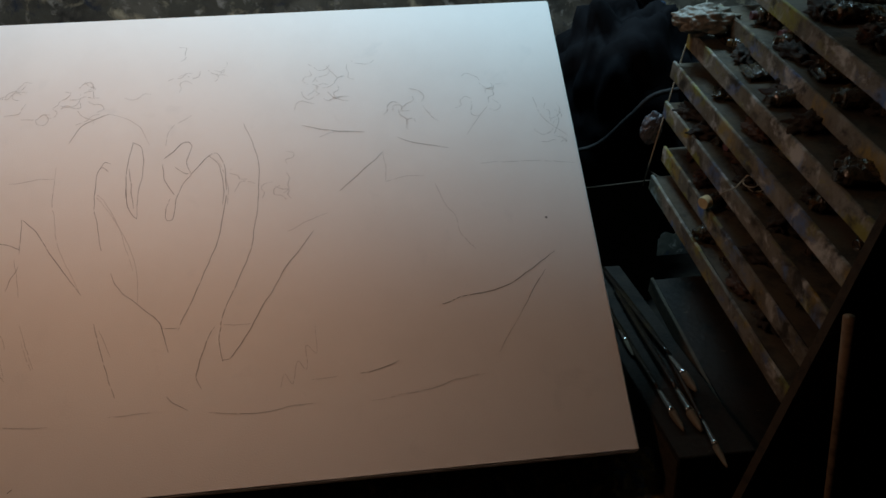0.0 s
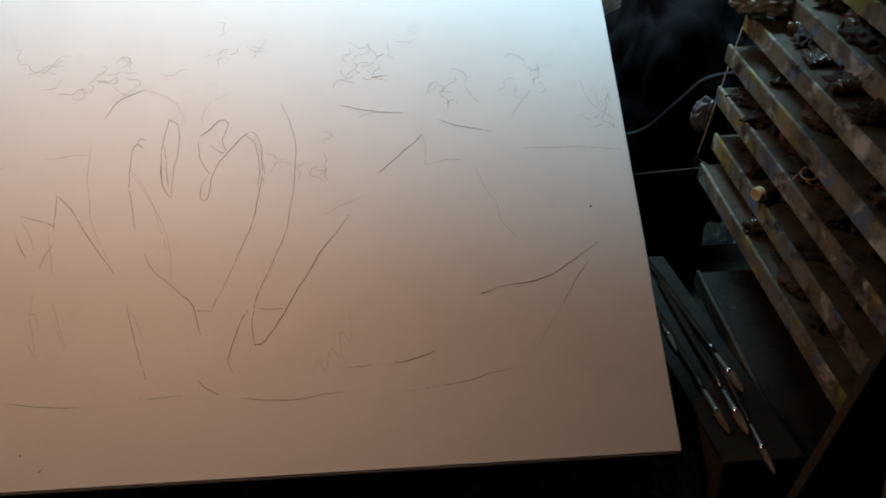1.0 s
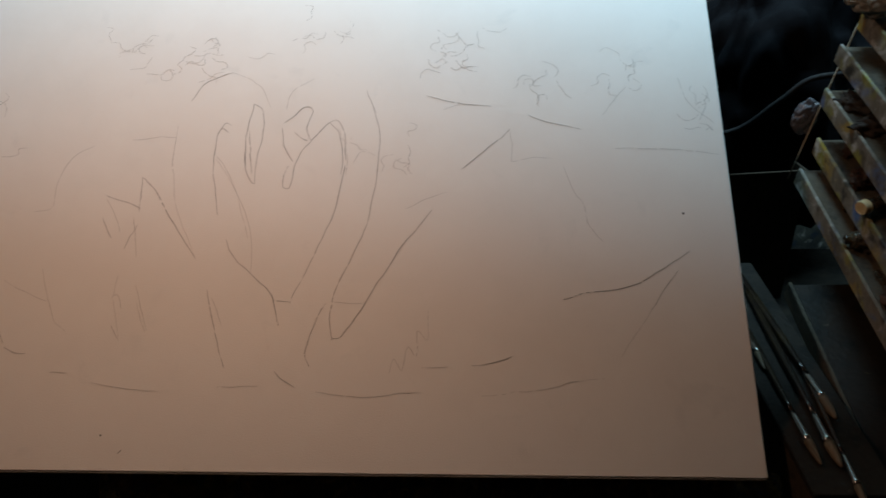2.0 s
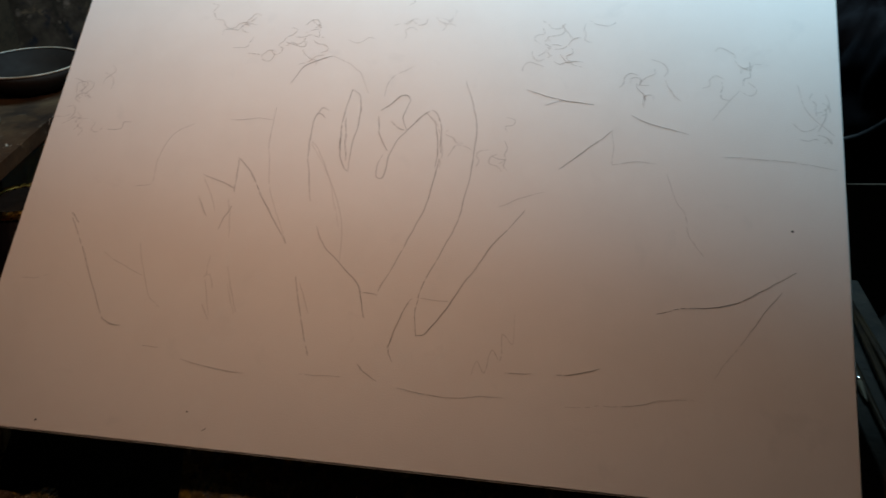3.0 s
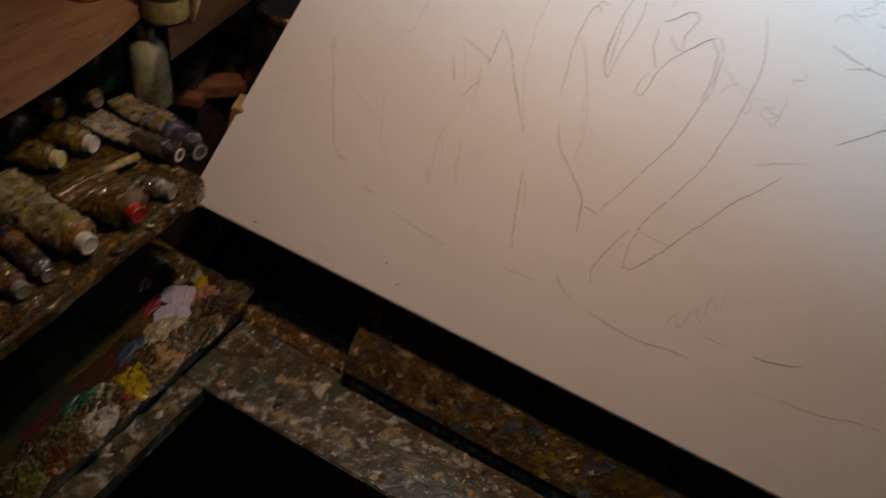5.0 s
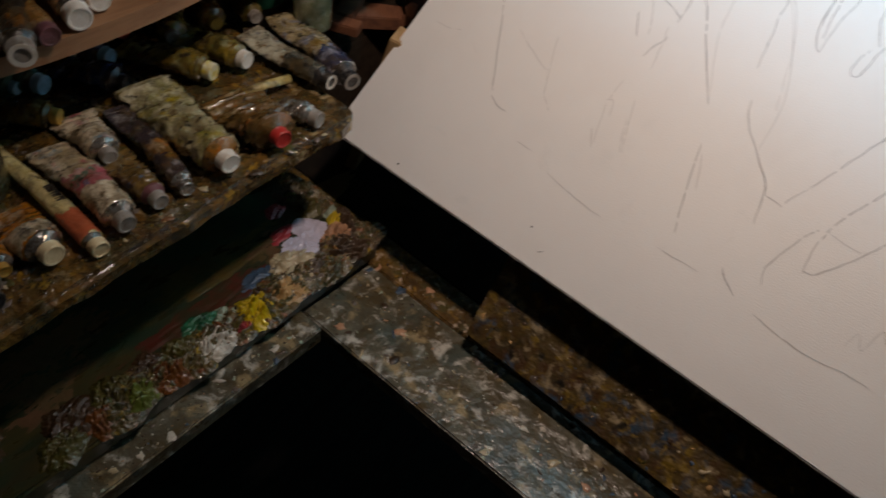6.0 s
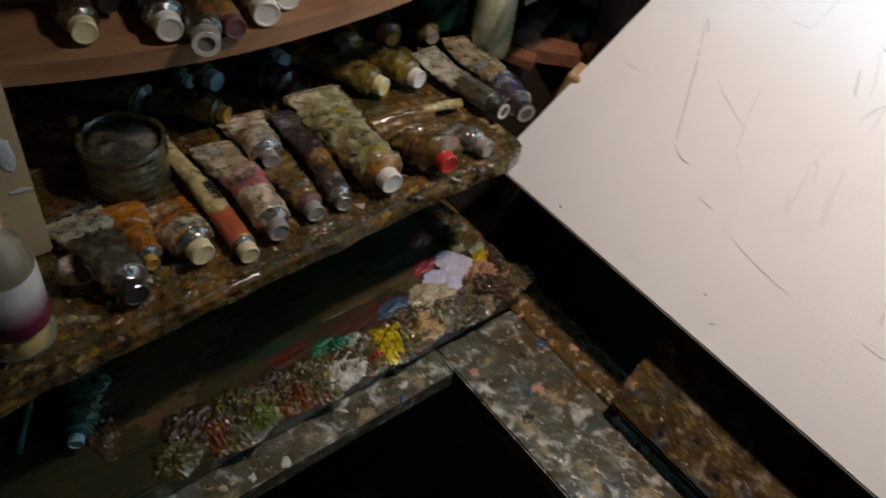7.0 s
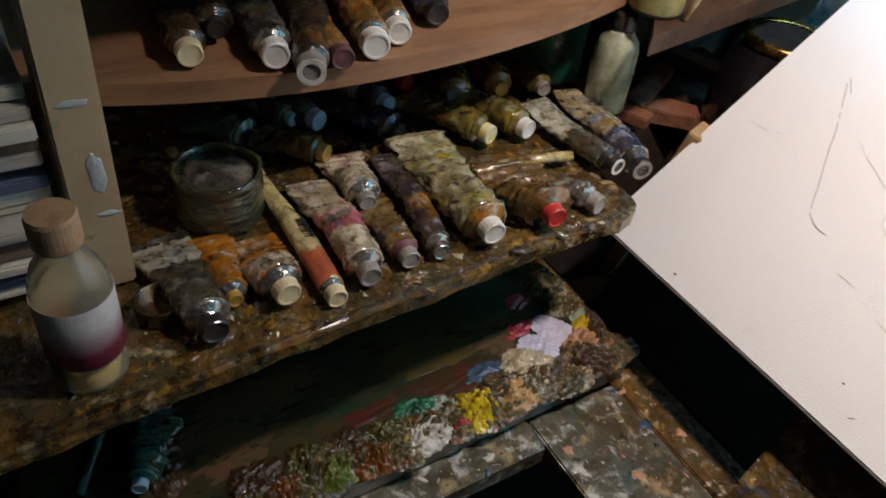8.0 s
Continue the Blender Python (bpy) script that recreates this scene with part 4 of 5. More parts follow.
part("body", lathe(((0.050, 0), (0.0525, 0.002), (0.0515, 0.005), (0.0515, 0.118), (0.0535, 0.121), (0.0535, 0.126), (0.050, 0.127), (0.047, 0.123), (0.046, 0.110), (0.002, 0.109)), 40), M_ZINC, can_big, smooth=True)
bm = lathe(((0.0520, 0.050), (0.0523, 0.0505), (0.0523, 0.100), (0.0520, 0.1005)), 48, close=False)
bmesh.ops.delete(bm, geom=[f for f in bm.faces if f.calc_center_median().y > 0.02 + 0.012 * noise.noise(f.calc_center_median() * 60)], context="FACES")
part("paper_label", bm, material("orange_label", (0.42, 0.19, 0.06), rough=0.6, tones=((0.30, 0.24, 0.15), (0.22, 0.09, 0.03)), scale=26, bump=0.3, spots=((0.05, 0.03, 0.02),), spot_scale=50, spread=0.66), can_big, "torn orange paper label", smooth=True)
for k in range(4):
    bm = slab(-0.006, -0.0009, 0, 0.006 - 0.002 * (k % 2), 0, 0.0022)
    bm.transform(pose(0, 0, 0.062 + 0.007 * k, 0, 0, 22) @ pose(0, -0.0524, 0))
    part("print_bar", bm, CAP_BLACK, can_big, "dark bar of illegible print")
part("wire_handle", tubing(glide([(0.050, -0.020, 0.112), (0.062, -0.034, 0.095), (0.062, -0.050, 0.060), (0.040, -0.064, 0.025), (0.005, -0.070, 0.006)], 6), 0.0013, 6), SK_TIN, can_big, "bent wire handle", smooth=True)
bowl = thing("enamel_bowl", pose(-0.232, 0.585, FAR), "dark enamel bowl with a pale worn rim", "bowl")
part("body", lathe(((0.045, 0), (0.050, 0.002), (0.078, 0.022), (0.088, 0.043), (0.086, 0.043), (0.075, 0.024), (0.045, 0.006), (0.002, 0.005)), 40), material("dark_enamel", (0.014, 0.009, 0.007), rough=0.7, tones=((0.022, 0.014, 0.010),), scale=12, bump=0.3, spec=0.2), bowl, smooth=True)
part("rim", lathe(((0.0862, 0.0428), (0.0885, 0.0430), (0.0890, 0.0450), (0.0870, 0.0460), (0.0858, 0.0445)), 48, close=False), material("worn_rim", (0.40, 0.32, 0.25), rough=0.4, tones=((0.22, 0.16, 0.11),), scale=30, bump=0.2), bowl, "pale worn rim", smooth=True)
amber = thing("jar_of_medium", pose(-0.178, 0.030, 1.0702), "amber-stained glass jar standing at the plank's end", "jar")
part("glass", lathe(((0.024, 0), (0.0275, 0.003), (0.028, 0.070), (0.026, 0.082), (0.021, 0.092), (0.021, 0.104), (0.0185, 0.104), (0.0185, 0.092), (0.024, 0.080), (0.0255, 0.07), (0.0255, 0.006)), 36), material("amber_stained_glass", (0.46, 0.33, 0.16), rough=0.25, tones=((0.30, 0.19, 0.08), (0.55, 0.46, 0.30)), scale=18, bump=0.3, coat=0.5), amber, smooth=True)
part("lid", lathe(((0.0225, 0.099), (0.0235, 0.100), (0.0235, 0.118), (0.022, 0.120), (0.002, 0.1205)), 28), M_CORK, amber, "rusty screw lid")
block = thing("lidded_jar", pose(-0.208, 0.232, FAR), "dark jar with a turned orange-brown wooden lid", "jar")
part("jar", lathe(((0.03, 0), (0.034, 0.004), (0.034, 0.06), (0.03, 0.07), (0.02, 0.075)), 28), CAP_BLACK, block, smooth=True)
part("knob", lathe(((0.022, 0.0755), (0.03, 0.082), (0.034, 0.095), (0.03, 0.108), (0.015, 0.116), (0.002, 0.117)), 28), M_CORK, block, "orange wooden lid", smooth=True)
vessel = thing("big_dark_jar", pose(-0.074, 0.285, 0.711), "tall dark glossy jar with a gilt rim", "jar")
part("body", lathe(((0.045, 0), (0.058, 0.01), (0.066, 0.08), (0.066, 0.20), (0.058, 0.255), (0.048, 0.275), (0.046, 0.285), (0.042, 0.285), (0.043, 0.26)), 36), material("dark_glaze", (0.012, 0.010, 0.012), rough=0.12, tones=((0.02, 0.014, 0.01),), scale=12, bump=0.05, coat=0.6), vessel, smooth=True)
# added disc, no real lid: its black stands for the shaded inside
part("lid", lathe(((0.0405, 0.2852), (0.0415, 0.2858), (0.0412, 0.2868), (0.002, 0.2872)), 32), M_SHADEBLACK, vessel, "added black disc for the jar's dark inside")
part("gilt_rim", lathe(((0.0464, 0.277), (0.0500, 0.280), (0.0500, 0.288), (0.0464, 0.291), (0.0425, 0.288)), 36, close=False), material("gilt", (0.60, 0.34, 0.09), rough=0.28, metal=1.0, tones=((0.42, 0.22, 0.06),), scale=30, bump=0.1), vessel, "worn gilt rim", smooth=True)
M_OFFCUT = material("red_brown_offcut", (0.22, 0.09, 0.045), rough=0.65, tones=((0.13, 0.05, 0.028),), scale=10, stretch=(6, 1, 6), bump=0.3)
crate = thing("wooden_crate", pose(-0.236, 0.215, 0.711), "low dark wooden crate beside the canvas", "crate")
for x0, y0, x1, y1, z0, z1 in ((-0.09, -0.20, 0.09, -0.188, 0, 0.14), (-0.09, 0.188, 0.09, 0.20, 0, 0.14), (-0.09, -0.1875, -0.08, 0.1875, 0, 0.14), (0.08, -0.1875, 0.09, 0.1875, 0, 0.14), (-0.09, -0.20, 0.09, 0.20, 0.1402, 0.152)):
    part("side", slab(x0, y0, z0, x1, y1, z1, bevel=0.001), M_DARKWOOD, crate)
M_PALEWOOD = material("pale_offcut", (0.42, 0.27, 0.13), rough=0.65, tones=((0.33, 0.20, 0.09),), scale=10, stretch=(1, 6, 6), bump=0.3)
for n, (x, y, z, turn, long_, wide, thick) in enumerate(((-0.175, 0.165, 0.864, 48, 0.17, 0.030, 0.020), (-0.150, 0.215, 0.864, 40, 0.11, 0.026, 0.018), (-0.225, 0.15, 0.864, 78, 0.16, 0.030, 0.020), (-0.180, 0.200, 0.885, 118, 0.13, 0.026, 0.014), (-0.23, 0.34, 0.864, 20, 0.13, 0.030, 0.02), (-0.160, 0.120, 0.885, 25, 0.10, 0.024, 0.014))):
    off = thing("wood_offcut", pose(x, y, z, 0, 0, turn), "reddish-brown wooden offcut lying on the crate", "wood", "offcuts beside the canvas")
    part("bar", slab(-long_ / 2, -wide / 2, 0, long_ / 2, wide / 2, thick, bevel=0.0015), M_OFFCUT, off)
off = thing("wood_offcut", pose(-0.060, 0.100, 0.711, 0, -78, 20), "pale wooden offcut leaning beside the canvas", "wood", "offcuts beside the canvas")
part("bar", slab(0, -0.018, 0, 0.235, 0.018, 0.016, bevel=0.0015), M_PALEWOOD, off)
for n, (y, c) in enumerate(((0.30, (0.32, 0.22, 0.06)), (0.42, (0.04, 0.06, 0.13)), (0.54, (0.25, 0.12, 0.06)))):
    picture = thing("painted_board", pose(-0.345 + 0.02 * n, y, 0.711, 0, 12, 0), "small board covered with loose colour patches, leaning back", "board", "boards under the shelf")
    part("panel", slab(0, -0.075, 0, 0.008, 0.075, 0.24, bevel=0.001), material("colour_study", c, rough=0.5, tones=((0.06, 0.05, 0.05), (0.20, 0.15, 0.10)), scale=12, spots=((0.30, 0.24, 0.08), (0.05, 0.08, 0.16)), spot_scale=14, spread=0.6), picture)

# ---- magazines behind the post ----
chance = random.Random(7)
z = LOW
PAPERS = [material("paper_" + n, c, rough=0.7, tones=(tuple(v * 0.75 for v in c),), scale=12, stretch=(1, 1, 30), bump=0.3) for n, c in (("white", (0.78, 0.70, 0.57)), ("grey", (0.58, 0.52, 0.43)), ("blue", (0.12, 0.15, 0.23)), ("orange", (0.48, 0.24, 0.06)), ("brown", (0.22, 0.15, 0.10)))]
for n in range(17):
    thick = chance.uniform(0.006, 0.013)
    one = thing("magazine", pose(-0.046 + chance.uniform(-0.020, 0.008), -0.513, z, 0, 0, chance.uniform(-2, 0)), "worn magazine in a tall pile", "magazine", "pile of magazines")
    part("page_block", slab(-0.20, -0.28, 0, 0, 0, thick, bevel=0.0015, cuts=2, rough=0.001, seed=n), PAPERS[(3, 0, 2, 1, 0, 4, 0, 1, 0, 0, 2, 0, 1, 4, 0, 1, 0)[n]], one)
    z += thick + 0.0012

# ---- palette ----
palette = thing("palette", pose(0, 0, 0), "long oily palette with mounds of mixed paint along its edge", "palette")
part("board", slab(-0.16, -0.60, 0.711, 0.083, -0.012, 0.738, bevel=0.003, cuts=8, rough=0.0008), M_PALETTE, palette, "dark oily wooden palette board")
PTOP = 0.738


def mound(name, x, y, rx, ry, tall, mat, seed, turn=0.0, ridges=1.0, label="", n=52, z=PTOP):
    """A dab of thick paint, worked into ridges by the brush."""
    bm = bmesh.new()
    grid = []
    c, s = math.cos(turn), math.sin(turn)
    for i in range(n + 1):
        row = []
        for j in range(n + 1):
            u, v = 2 * i / n - 1, 2 * j / n - 1
            # square grid pressed into a disc
            du, dv = u * math.sqrt(1 - v * v / 2), v * math.sqrt(1 - u * u / 2)
            edge = 1.3 + 0.40 * noise.noise(Vector((du * 1.3 + seed, dv * 1.3, 1))) + 0.13 * noise.noise(Vector((du * 7 + seed, dv * 7, 2)))
            px, py = du * rx * edge, dv * ry * edge
            d = math.hypot(du, dv)
            rise = max(0.0, 1 - d * d)
            q = Vector((px, py, 0)) * 135 + Vector((seed * 3, seed, 0))
            ridge = abs(noise.noise(Vector((q.x * 0.9, q.y * 0.35, seed)))) + 0.6 * abs(noise.noise(q * 1.3))
            fine = abs(noise.noise(q * 2.7)) + 0.5 * abs(noise.noise(q * 5.5))
            h = 1.15 * tall * rise * (0.30 + ridges * (1.2 * ridge + 0.22 * fine)) - 0.0006
            row.append(bm.verts.new((x + px * c - py * s, y + px * s + py * c, z + h)))
        grid.append(row)
    for i in range(n):
        for j in range(n):
            bm.faces.new((grid[i][j], grid[i + 1][j], grid[i + 1][j + 1], grid[i][j + 1]))
    return part(name, bm, mat, palette, label, smooth=True)


P_LILAC = paint("lilac_white_paint", (0.60, 0.57, 0.70), 0.4, 0.12)
P_BEIGE = paint("beige_paint", (0.48, 0.40, 0.25), 0.4, 0.3)
P_SAND = paint("sand_paint", (0.52, 0.32, 0.13), 0.4, 0.3)
P_YELLOW = paint("yellow_paint", (0.60, 0.44, 0.01), 0.35, 0.35)
P_GREEN = paint("green_paint", (0.02, 0.13, 0.06), 0.35, 0.5)
P_MINT = paint("pale_green_paint", (0.36, 0.44, 0.34), 0.4, 0.35)
P_WHITE = paint("white_paint", (0.58, 0.55, 0.47), 0.4, 0.3)
P_RED = paint("red_paint", (0.35, 0.03, 0.04), 0.35, 0.4)
P_OLIVE = paint("olive_paint", (0.080, 0.070, 0.013), 0.35, 0.5)
P_ORANGE = paint("orange_paint", (0.17, 0.058, 0.010), 0.35, 0.5)
P_BROWN = paint("brown_paint", (0.058, 0.031, 0.013), 0.4, 0.5)
P_BLUE = paint("grey_blue_paint", (0.05, 0.09, 0.15), 0.4, 0.4)
P_PEACH = paint("peach_paint", (0.50, 0.27, 0.15), 0.4, 0.3)
P_LIME = paint("lime_paint", (0.12, 0.15, 0.02), 0.35, 0.4)
P_MAUVE = paint("mauve_grey_paint", (0.13, 0.10, 0.08), 0.4, 0.4)
SMEAR_RED = material("dark_red_smear", (0.083, 0.017, 0.011), rough=0.35, tones=((0.055, 0.028, 0.012), (0.033, 0.028, 0.012)), scale=22, bump=0.3)
SMEAR_TAN = material("brown_smear", (0.110, 0.058, 0.028), rough=0.38, tones=((0.061, 0.039, 0.017), (0.083, 0.061, 0.025)), scale=18, bump=0.3)
SMEAR_GREEN = material("dark_green_smear", (0.025, 0.047, 0.022), rough=0.35, tones=((0.039, 0.034, 0.012), (0.017, 0.022, 0.012)), scale=15, bump=0.3)
SMEAR_GOLD = material("dark_gold_smear", (0.077, 0.055, 0.015), rough=0.38, tones=((0.044, 0.033, 0.011), (0.033, 0.039, 0.017)), scale=16, bump=0.3)
for x, y, rx, ry, mat, turn, name in (
    (-0.02, -0.20, 0.030, 0.17, SMEAR_GOLD, 0.05, "golden"), (0.022, -0.25, 0.022, 0.13, SMEAR_RED, 0.0, "dark red"), (-0.07, -0.15, 0.035, 0.12, SMEAR_GREEN, 0.0, "dark green"),
    (-0.01, -0.115, 0.026, 0.045, SMEAR_TAN, 0.2, "brown"), (0.035, -0.165, 0.016, 0.04, P_BLUE, -0.1, "grey-blue"), (-0.028, -0.072, 0.014, 0.020, SMEAR_RED, 0.6, "red"), (-0.03, -0.40, 0.05, 0.10, SMEAR_TAN, 0.3, "brown"), (-0.10, -0.35, 0.04, 0.12, SMEAR_GREEN, 0.0, "green")):
    mound("paint_smear", x, y, rx, ry, 0.0016, mat, x * 90 + y * 33, turn, 0.5, name + " smear of thin paint")
CRUSTY = material("mixed_paint_crust", (0.070, 0.048, 0.016), rough=0.26, tones=((0.10, 0.08, 0.015), (0.025, 0.018, 0.008), (0.15, 0.10, 0.04), (0.038, 0.048, 0.018)), scale=30, bump=0.8, depth=0.003, coat=0.35, spots=((0.40, 0.36, 0.27), (0.30, 0.20, 0.02), (0.24, 0.07, 0.02)), spot_scale=60, spread=0.61)
for n in range(12):
    y = -0.022 - 0.033 * n
    mound("paint_crust", 0.062 - 0.006 * math.sin(n * 2.1), y, 0.021, 0.027, 0.008, CRUSTY, 40 + n * 0.83, 0.3 * math.sin(n), 1.3, "crust of old mixed paint")
for n in range(6):
    mound("paint_crust", 0.050 - 0.024 * n, -0.016 - 0.003 * math.sin(n * 3), 0.020, 0.013, 0.006, CRUSTY, 60 + n * 0.7, 0.2, 1.2, "crust of old mixed paint")
DABS = (
    (-0.045, -0.072, 0.012, 0.014, 0.003, P_RED, 0.3, 0.8, "dark red"), (-0.010, -0.094, 0.010, 0.020, 0.003, P_RED, 0.2, 0.8, "dark red"), (0.026, -0.160, 0.012, 0.022, 0.003, P_BLUE, 0.1, 0.8, "grey-blue"), (-0.050, -0.040, 0.014, 0.010, 0.005, P_LIME, 0.4, 1.2, "olive-yellow"),
    (0.008, -0.062, 0.024, 0.020, 0.006, P_LILAC, 0.3, 0.35, "lilac-white"), (0.026, -0.092, 0.022, 0.020, 0.006, P_LILAC, 0.9, 0.4, "lilac-white"),
    (0.046, -0.118, 0.026, 0.028, 0.009, P_BEIGE, 0.2, 1.1, "beige"), (0.064, -0.098, 0.018, 0.030, 0.009, P_MAUVE, 0.1, 1.2, "mauve-grey"), (0.064, -0.150, 0.017, 0.026, 0.010, P_SAND, 0.1, 1.2, "sand-coloured"),
    (0.064, -0.198, 0.019, 0.022, 0.014, P_YELLOW, 0.4, 1.3, "bright yellow"), (0.050, -0.176, 0.010, 0.012, 0.011, P_BROWN, 0.0, 1.3, "dark brown"), (0.072, -0.222, 0.008, 0.010, 0.009, P_RED, 0.0, 1.2, "red"), (0.048, -0.228, 0.014, 0.014, 0.008, P_MINT, 0.2, 1.2, "pale green"),
    (0.036, -0.250, 0.013, 0.024, 0.006, P_GREEN, -0.2, 1.0, "dark green"), (0.066, -0.256, 0.016, 0.026, 0.010, P_WHITE, 0.1, 1.3, "dirty white"), (0.056, -0.296, 0.020, 0.022, 0.010, P_OLIVE, 0.3, 1.4, "olive"), (0.066, -0.320, 0.016, 0.020, 0.011, P_ORANGE, 0.2, 1.4, "burnt orange"),
    (0.046, -0.330, 0.016, 0.018, 0.008, P_BROWN, 0.2, 1.3, "brown"), (0.066, -0.356, 0.015, 0.018, 0.011, P_LIME, 0.5, 1.4, "lime green"), (0.050, -0.372, 0.020, 0.022, 0.010, P_OLIVE, 0.7, 1.4, "olive"), (0.066, -0.396, 0.015, 0.020, 0.010, P_ORANGE, 0.0, 1.4, "burnt orange"), (0.048, -0.420, 0.024, 0.026, 0.008, P_BROWN, 0.4, 1.4, "brown"), (0.066, -0.440, 0.015, 0.022, 0.009, P_OLIVE, 0.4, 1.4, "olive"),
    (-0.03, -0.490, 0.05, 0.02, 0.006, P_BROWN, 0.1, 1.2, "brown"), (-0.09, -0.485, 0.030, 0.022, 0.008, P_BLUE, 0.2, 1.4, "grey-blue"),
    (0.040, -0.040, 0.016, 0.022, 0.008, P_PEACH, 0.4, 1.2, "peach"), (0.016, -0.024, 0.010, 0.010, 0.010, P_YELLOW, 0.1, 1.3, "yellow"), (0.004, -0.020, 0.008, 0.010, 0.010, P_MINT, 0.1, 1.0, "turquoise"), (0.060, -0.048, 0.020, 0.030, 0.009, P_BROWN, -0.4, 1.5, "crusted brown"), (0.030, -0.016, 0.026, 0.010, 0.010, P_BROWN, -0.3, 1.5, "crusted brown"),
    (-0.030, -0.034, 0.026, 0.018, 0.006, P_OLIVE, 0.1, 1.2, "olive"), (-0.055, -0.040, 0.020, 0.016, 0.005, SMEAR_RED, 0.1, 1.0, "dark red"))
for n, (x, y, rx, ry, tall, mat, turn, ridges, name) in enumerate(DABS):
    mound("paint_mound", x, y, rx, ry, tall, mat, n * 1.37 + 0.5, turn, ridges, name + " mound of thick paint")

# ---- dried drops of paint on the boards ----
def drops(name, parent, count, box, z, colours, sizes, seed, label):
    """Many flattened dried drops over a stretch of board, each a low lumpy disc."""
    rnd = random.Random(seed)
    per = [[] for _ in colours]
    verts, faces, index = [], [], []
    x0, y0, x1, y1 = box
    for _ in range(count):
        x, y = rnd.uniform(x0, x1), rnd.uniform(y0, y1)
        r = sizes[0] * (sizes[1] / sizes[0]) ** (rnd.random() ** 3.2)
        sides = 9
        base = len(verts)
        stretch, turn, tall = rnd.uniform(0.3, 0.9), rnd.uniform(0, 3.14), r * rnd.uniform(0.08, 0.22)
        colour = rnd.choices(range(len(colours)), [w for _, w in colours])[0]
        lumps = [rnd.uniform(0.45, 1.3) for _ in range(sides)]
        for f, h in ((1.0, -0.0005), (0.7, tall * 0.8), (0.3, tall)):
            for k in range(sides):
                a = 2 * math.pi * k / sides
                u, v = r * f * lumps[k] * math.cos(a), r * f * lumps[k] * stretch * math.sin(a)
                verts.append((x + u * math.cos(turn) - v * math.sin(turn), y + u * math.sin(turn) + v * math.cos(turn), z + h))
        for ring in (0, 1):
            for k in range(sides):
                j = (k + 1) % sides
                faces.append((base + ring * sides + k, base + ring * sides + j, base + (ring + 1) * sides + j, base + (ring + 1) * sides + k))
                index.append(colour)
        faces.append(tuple(base + 2 * sides + k for k in range(sides)))
        index.append(colour)
    mesh = bpy.data.meshes.new(name)
    mesh.from_pydata(verts, [], faces)
    for m, _ in colours:
        mesh.materials.append(m)
    mesh.polygons.foreach_set("material_index", index)
    mesh.polygons.foreach_set("use_smooth", [True] * len(faces))
    if parent is ledge:
        mesh.transform(SLOPE)
    mesh.update()
    ob = new(name, mesh)
    ob.parent = parent
    return tagged(ob, label, kind="stuff")


GREYS = ((P_WHITE, 3), (P_MINT, 1), (P_BEIGE, 2), (P_MAUVE, 3), (P_BROWN, 3), (P_BLUE, 1), (P_PEACH, 1))
BROWNS = ((P_BROWN, 5), (P_PEACH, 2), (P_SAND, 2), (P_WHITE, 1), (P_OLIVE, 2), (P_MAUVE, 2))
drops("paint_spatter", desk, 330, (0.088, -0.140, 0.62, -0.030), 0.7103, GREYS, (0.0012, 0.009), 1, "dried drops of pale paint")
drops("paint_spatter", desk, 190, (0.03, -0.024, 0.62, 0.022), 0.7107, BROWNS, (0.0012, 0.008), 2, "dried drops of brown and pink paint")
drops("paint_spatter", desk, 200, (0.0855, -0.60, 0.116, -0.146), 0.7098, GREYS, (0.001, 0.008), 3, "dried drops of pale paint")
drops("paint_spatter", ledge, 220, (0.25, -0.102, 0.75, -0.010), -0.0558, ((P_BROWN, 4), (P_OLIVE, 3), (P_SAND, 2), (P_BLUE, 1), (P_MAUVE, 2), (P_BEIGE, 1)), (0.001, 0.007), 4, "dried drops of ochre paint")
drops("paint_crust", shelf_unit, 900, (-0.05, -0.70, 0.049, -0.066), 0.9302, ((P_BROWN, 8), (P_BEIGE, 1), (P_SAND, 2), (P_MAUVE, 3), (P_OLIVE, 3), (P_ORANGE, 1)), (0.0012, 0.008), 5, "crust of dried paint drops")
drops("paint_crust", shelf_unit, 500, (-0.26, -0.46, -0.05, 0.0), 0.9302, ((P_BROWN, 6), (P_OLIVE, 3), (P_MAUVE, 2), (P_SAND, 1)), (0.002, 0.012), 6, "crust of dried paint drops")
drops("paint_spatter", shelf_unit, 110, (-0.150, 0.06, -0.098, 0.36), 1.0517, GREYS, (0.001, 0.006), 7, "dried drops of pale paint")

scrap_tube = paint_tube("blue-grey crumpled paint tube at the palette's near end", (-0.055, -0.478), (0.018, -0.512), PTOP + 0.008, 0.030, SK_TEAL, CAP_BLUE, 0.0070, 83, crumple=2.2, used=0.9, neck_skin=SK_TEAL, group="paint tubes on the palette")
green_brush = thing("paint_brush", pose(0, 0, 0), "green-lacquered brush handle lying on the palette", "brush")
part("handle", tubing(((-0.088, -0.512, PTOP + 0.006), (-0.052, -0.532, PTOP + 0.006), (-0.010, -0.556, PTOP + 0.005)), 0.0042, 10), SK_TEAL, green_brush, smooth=True)

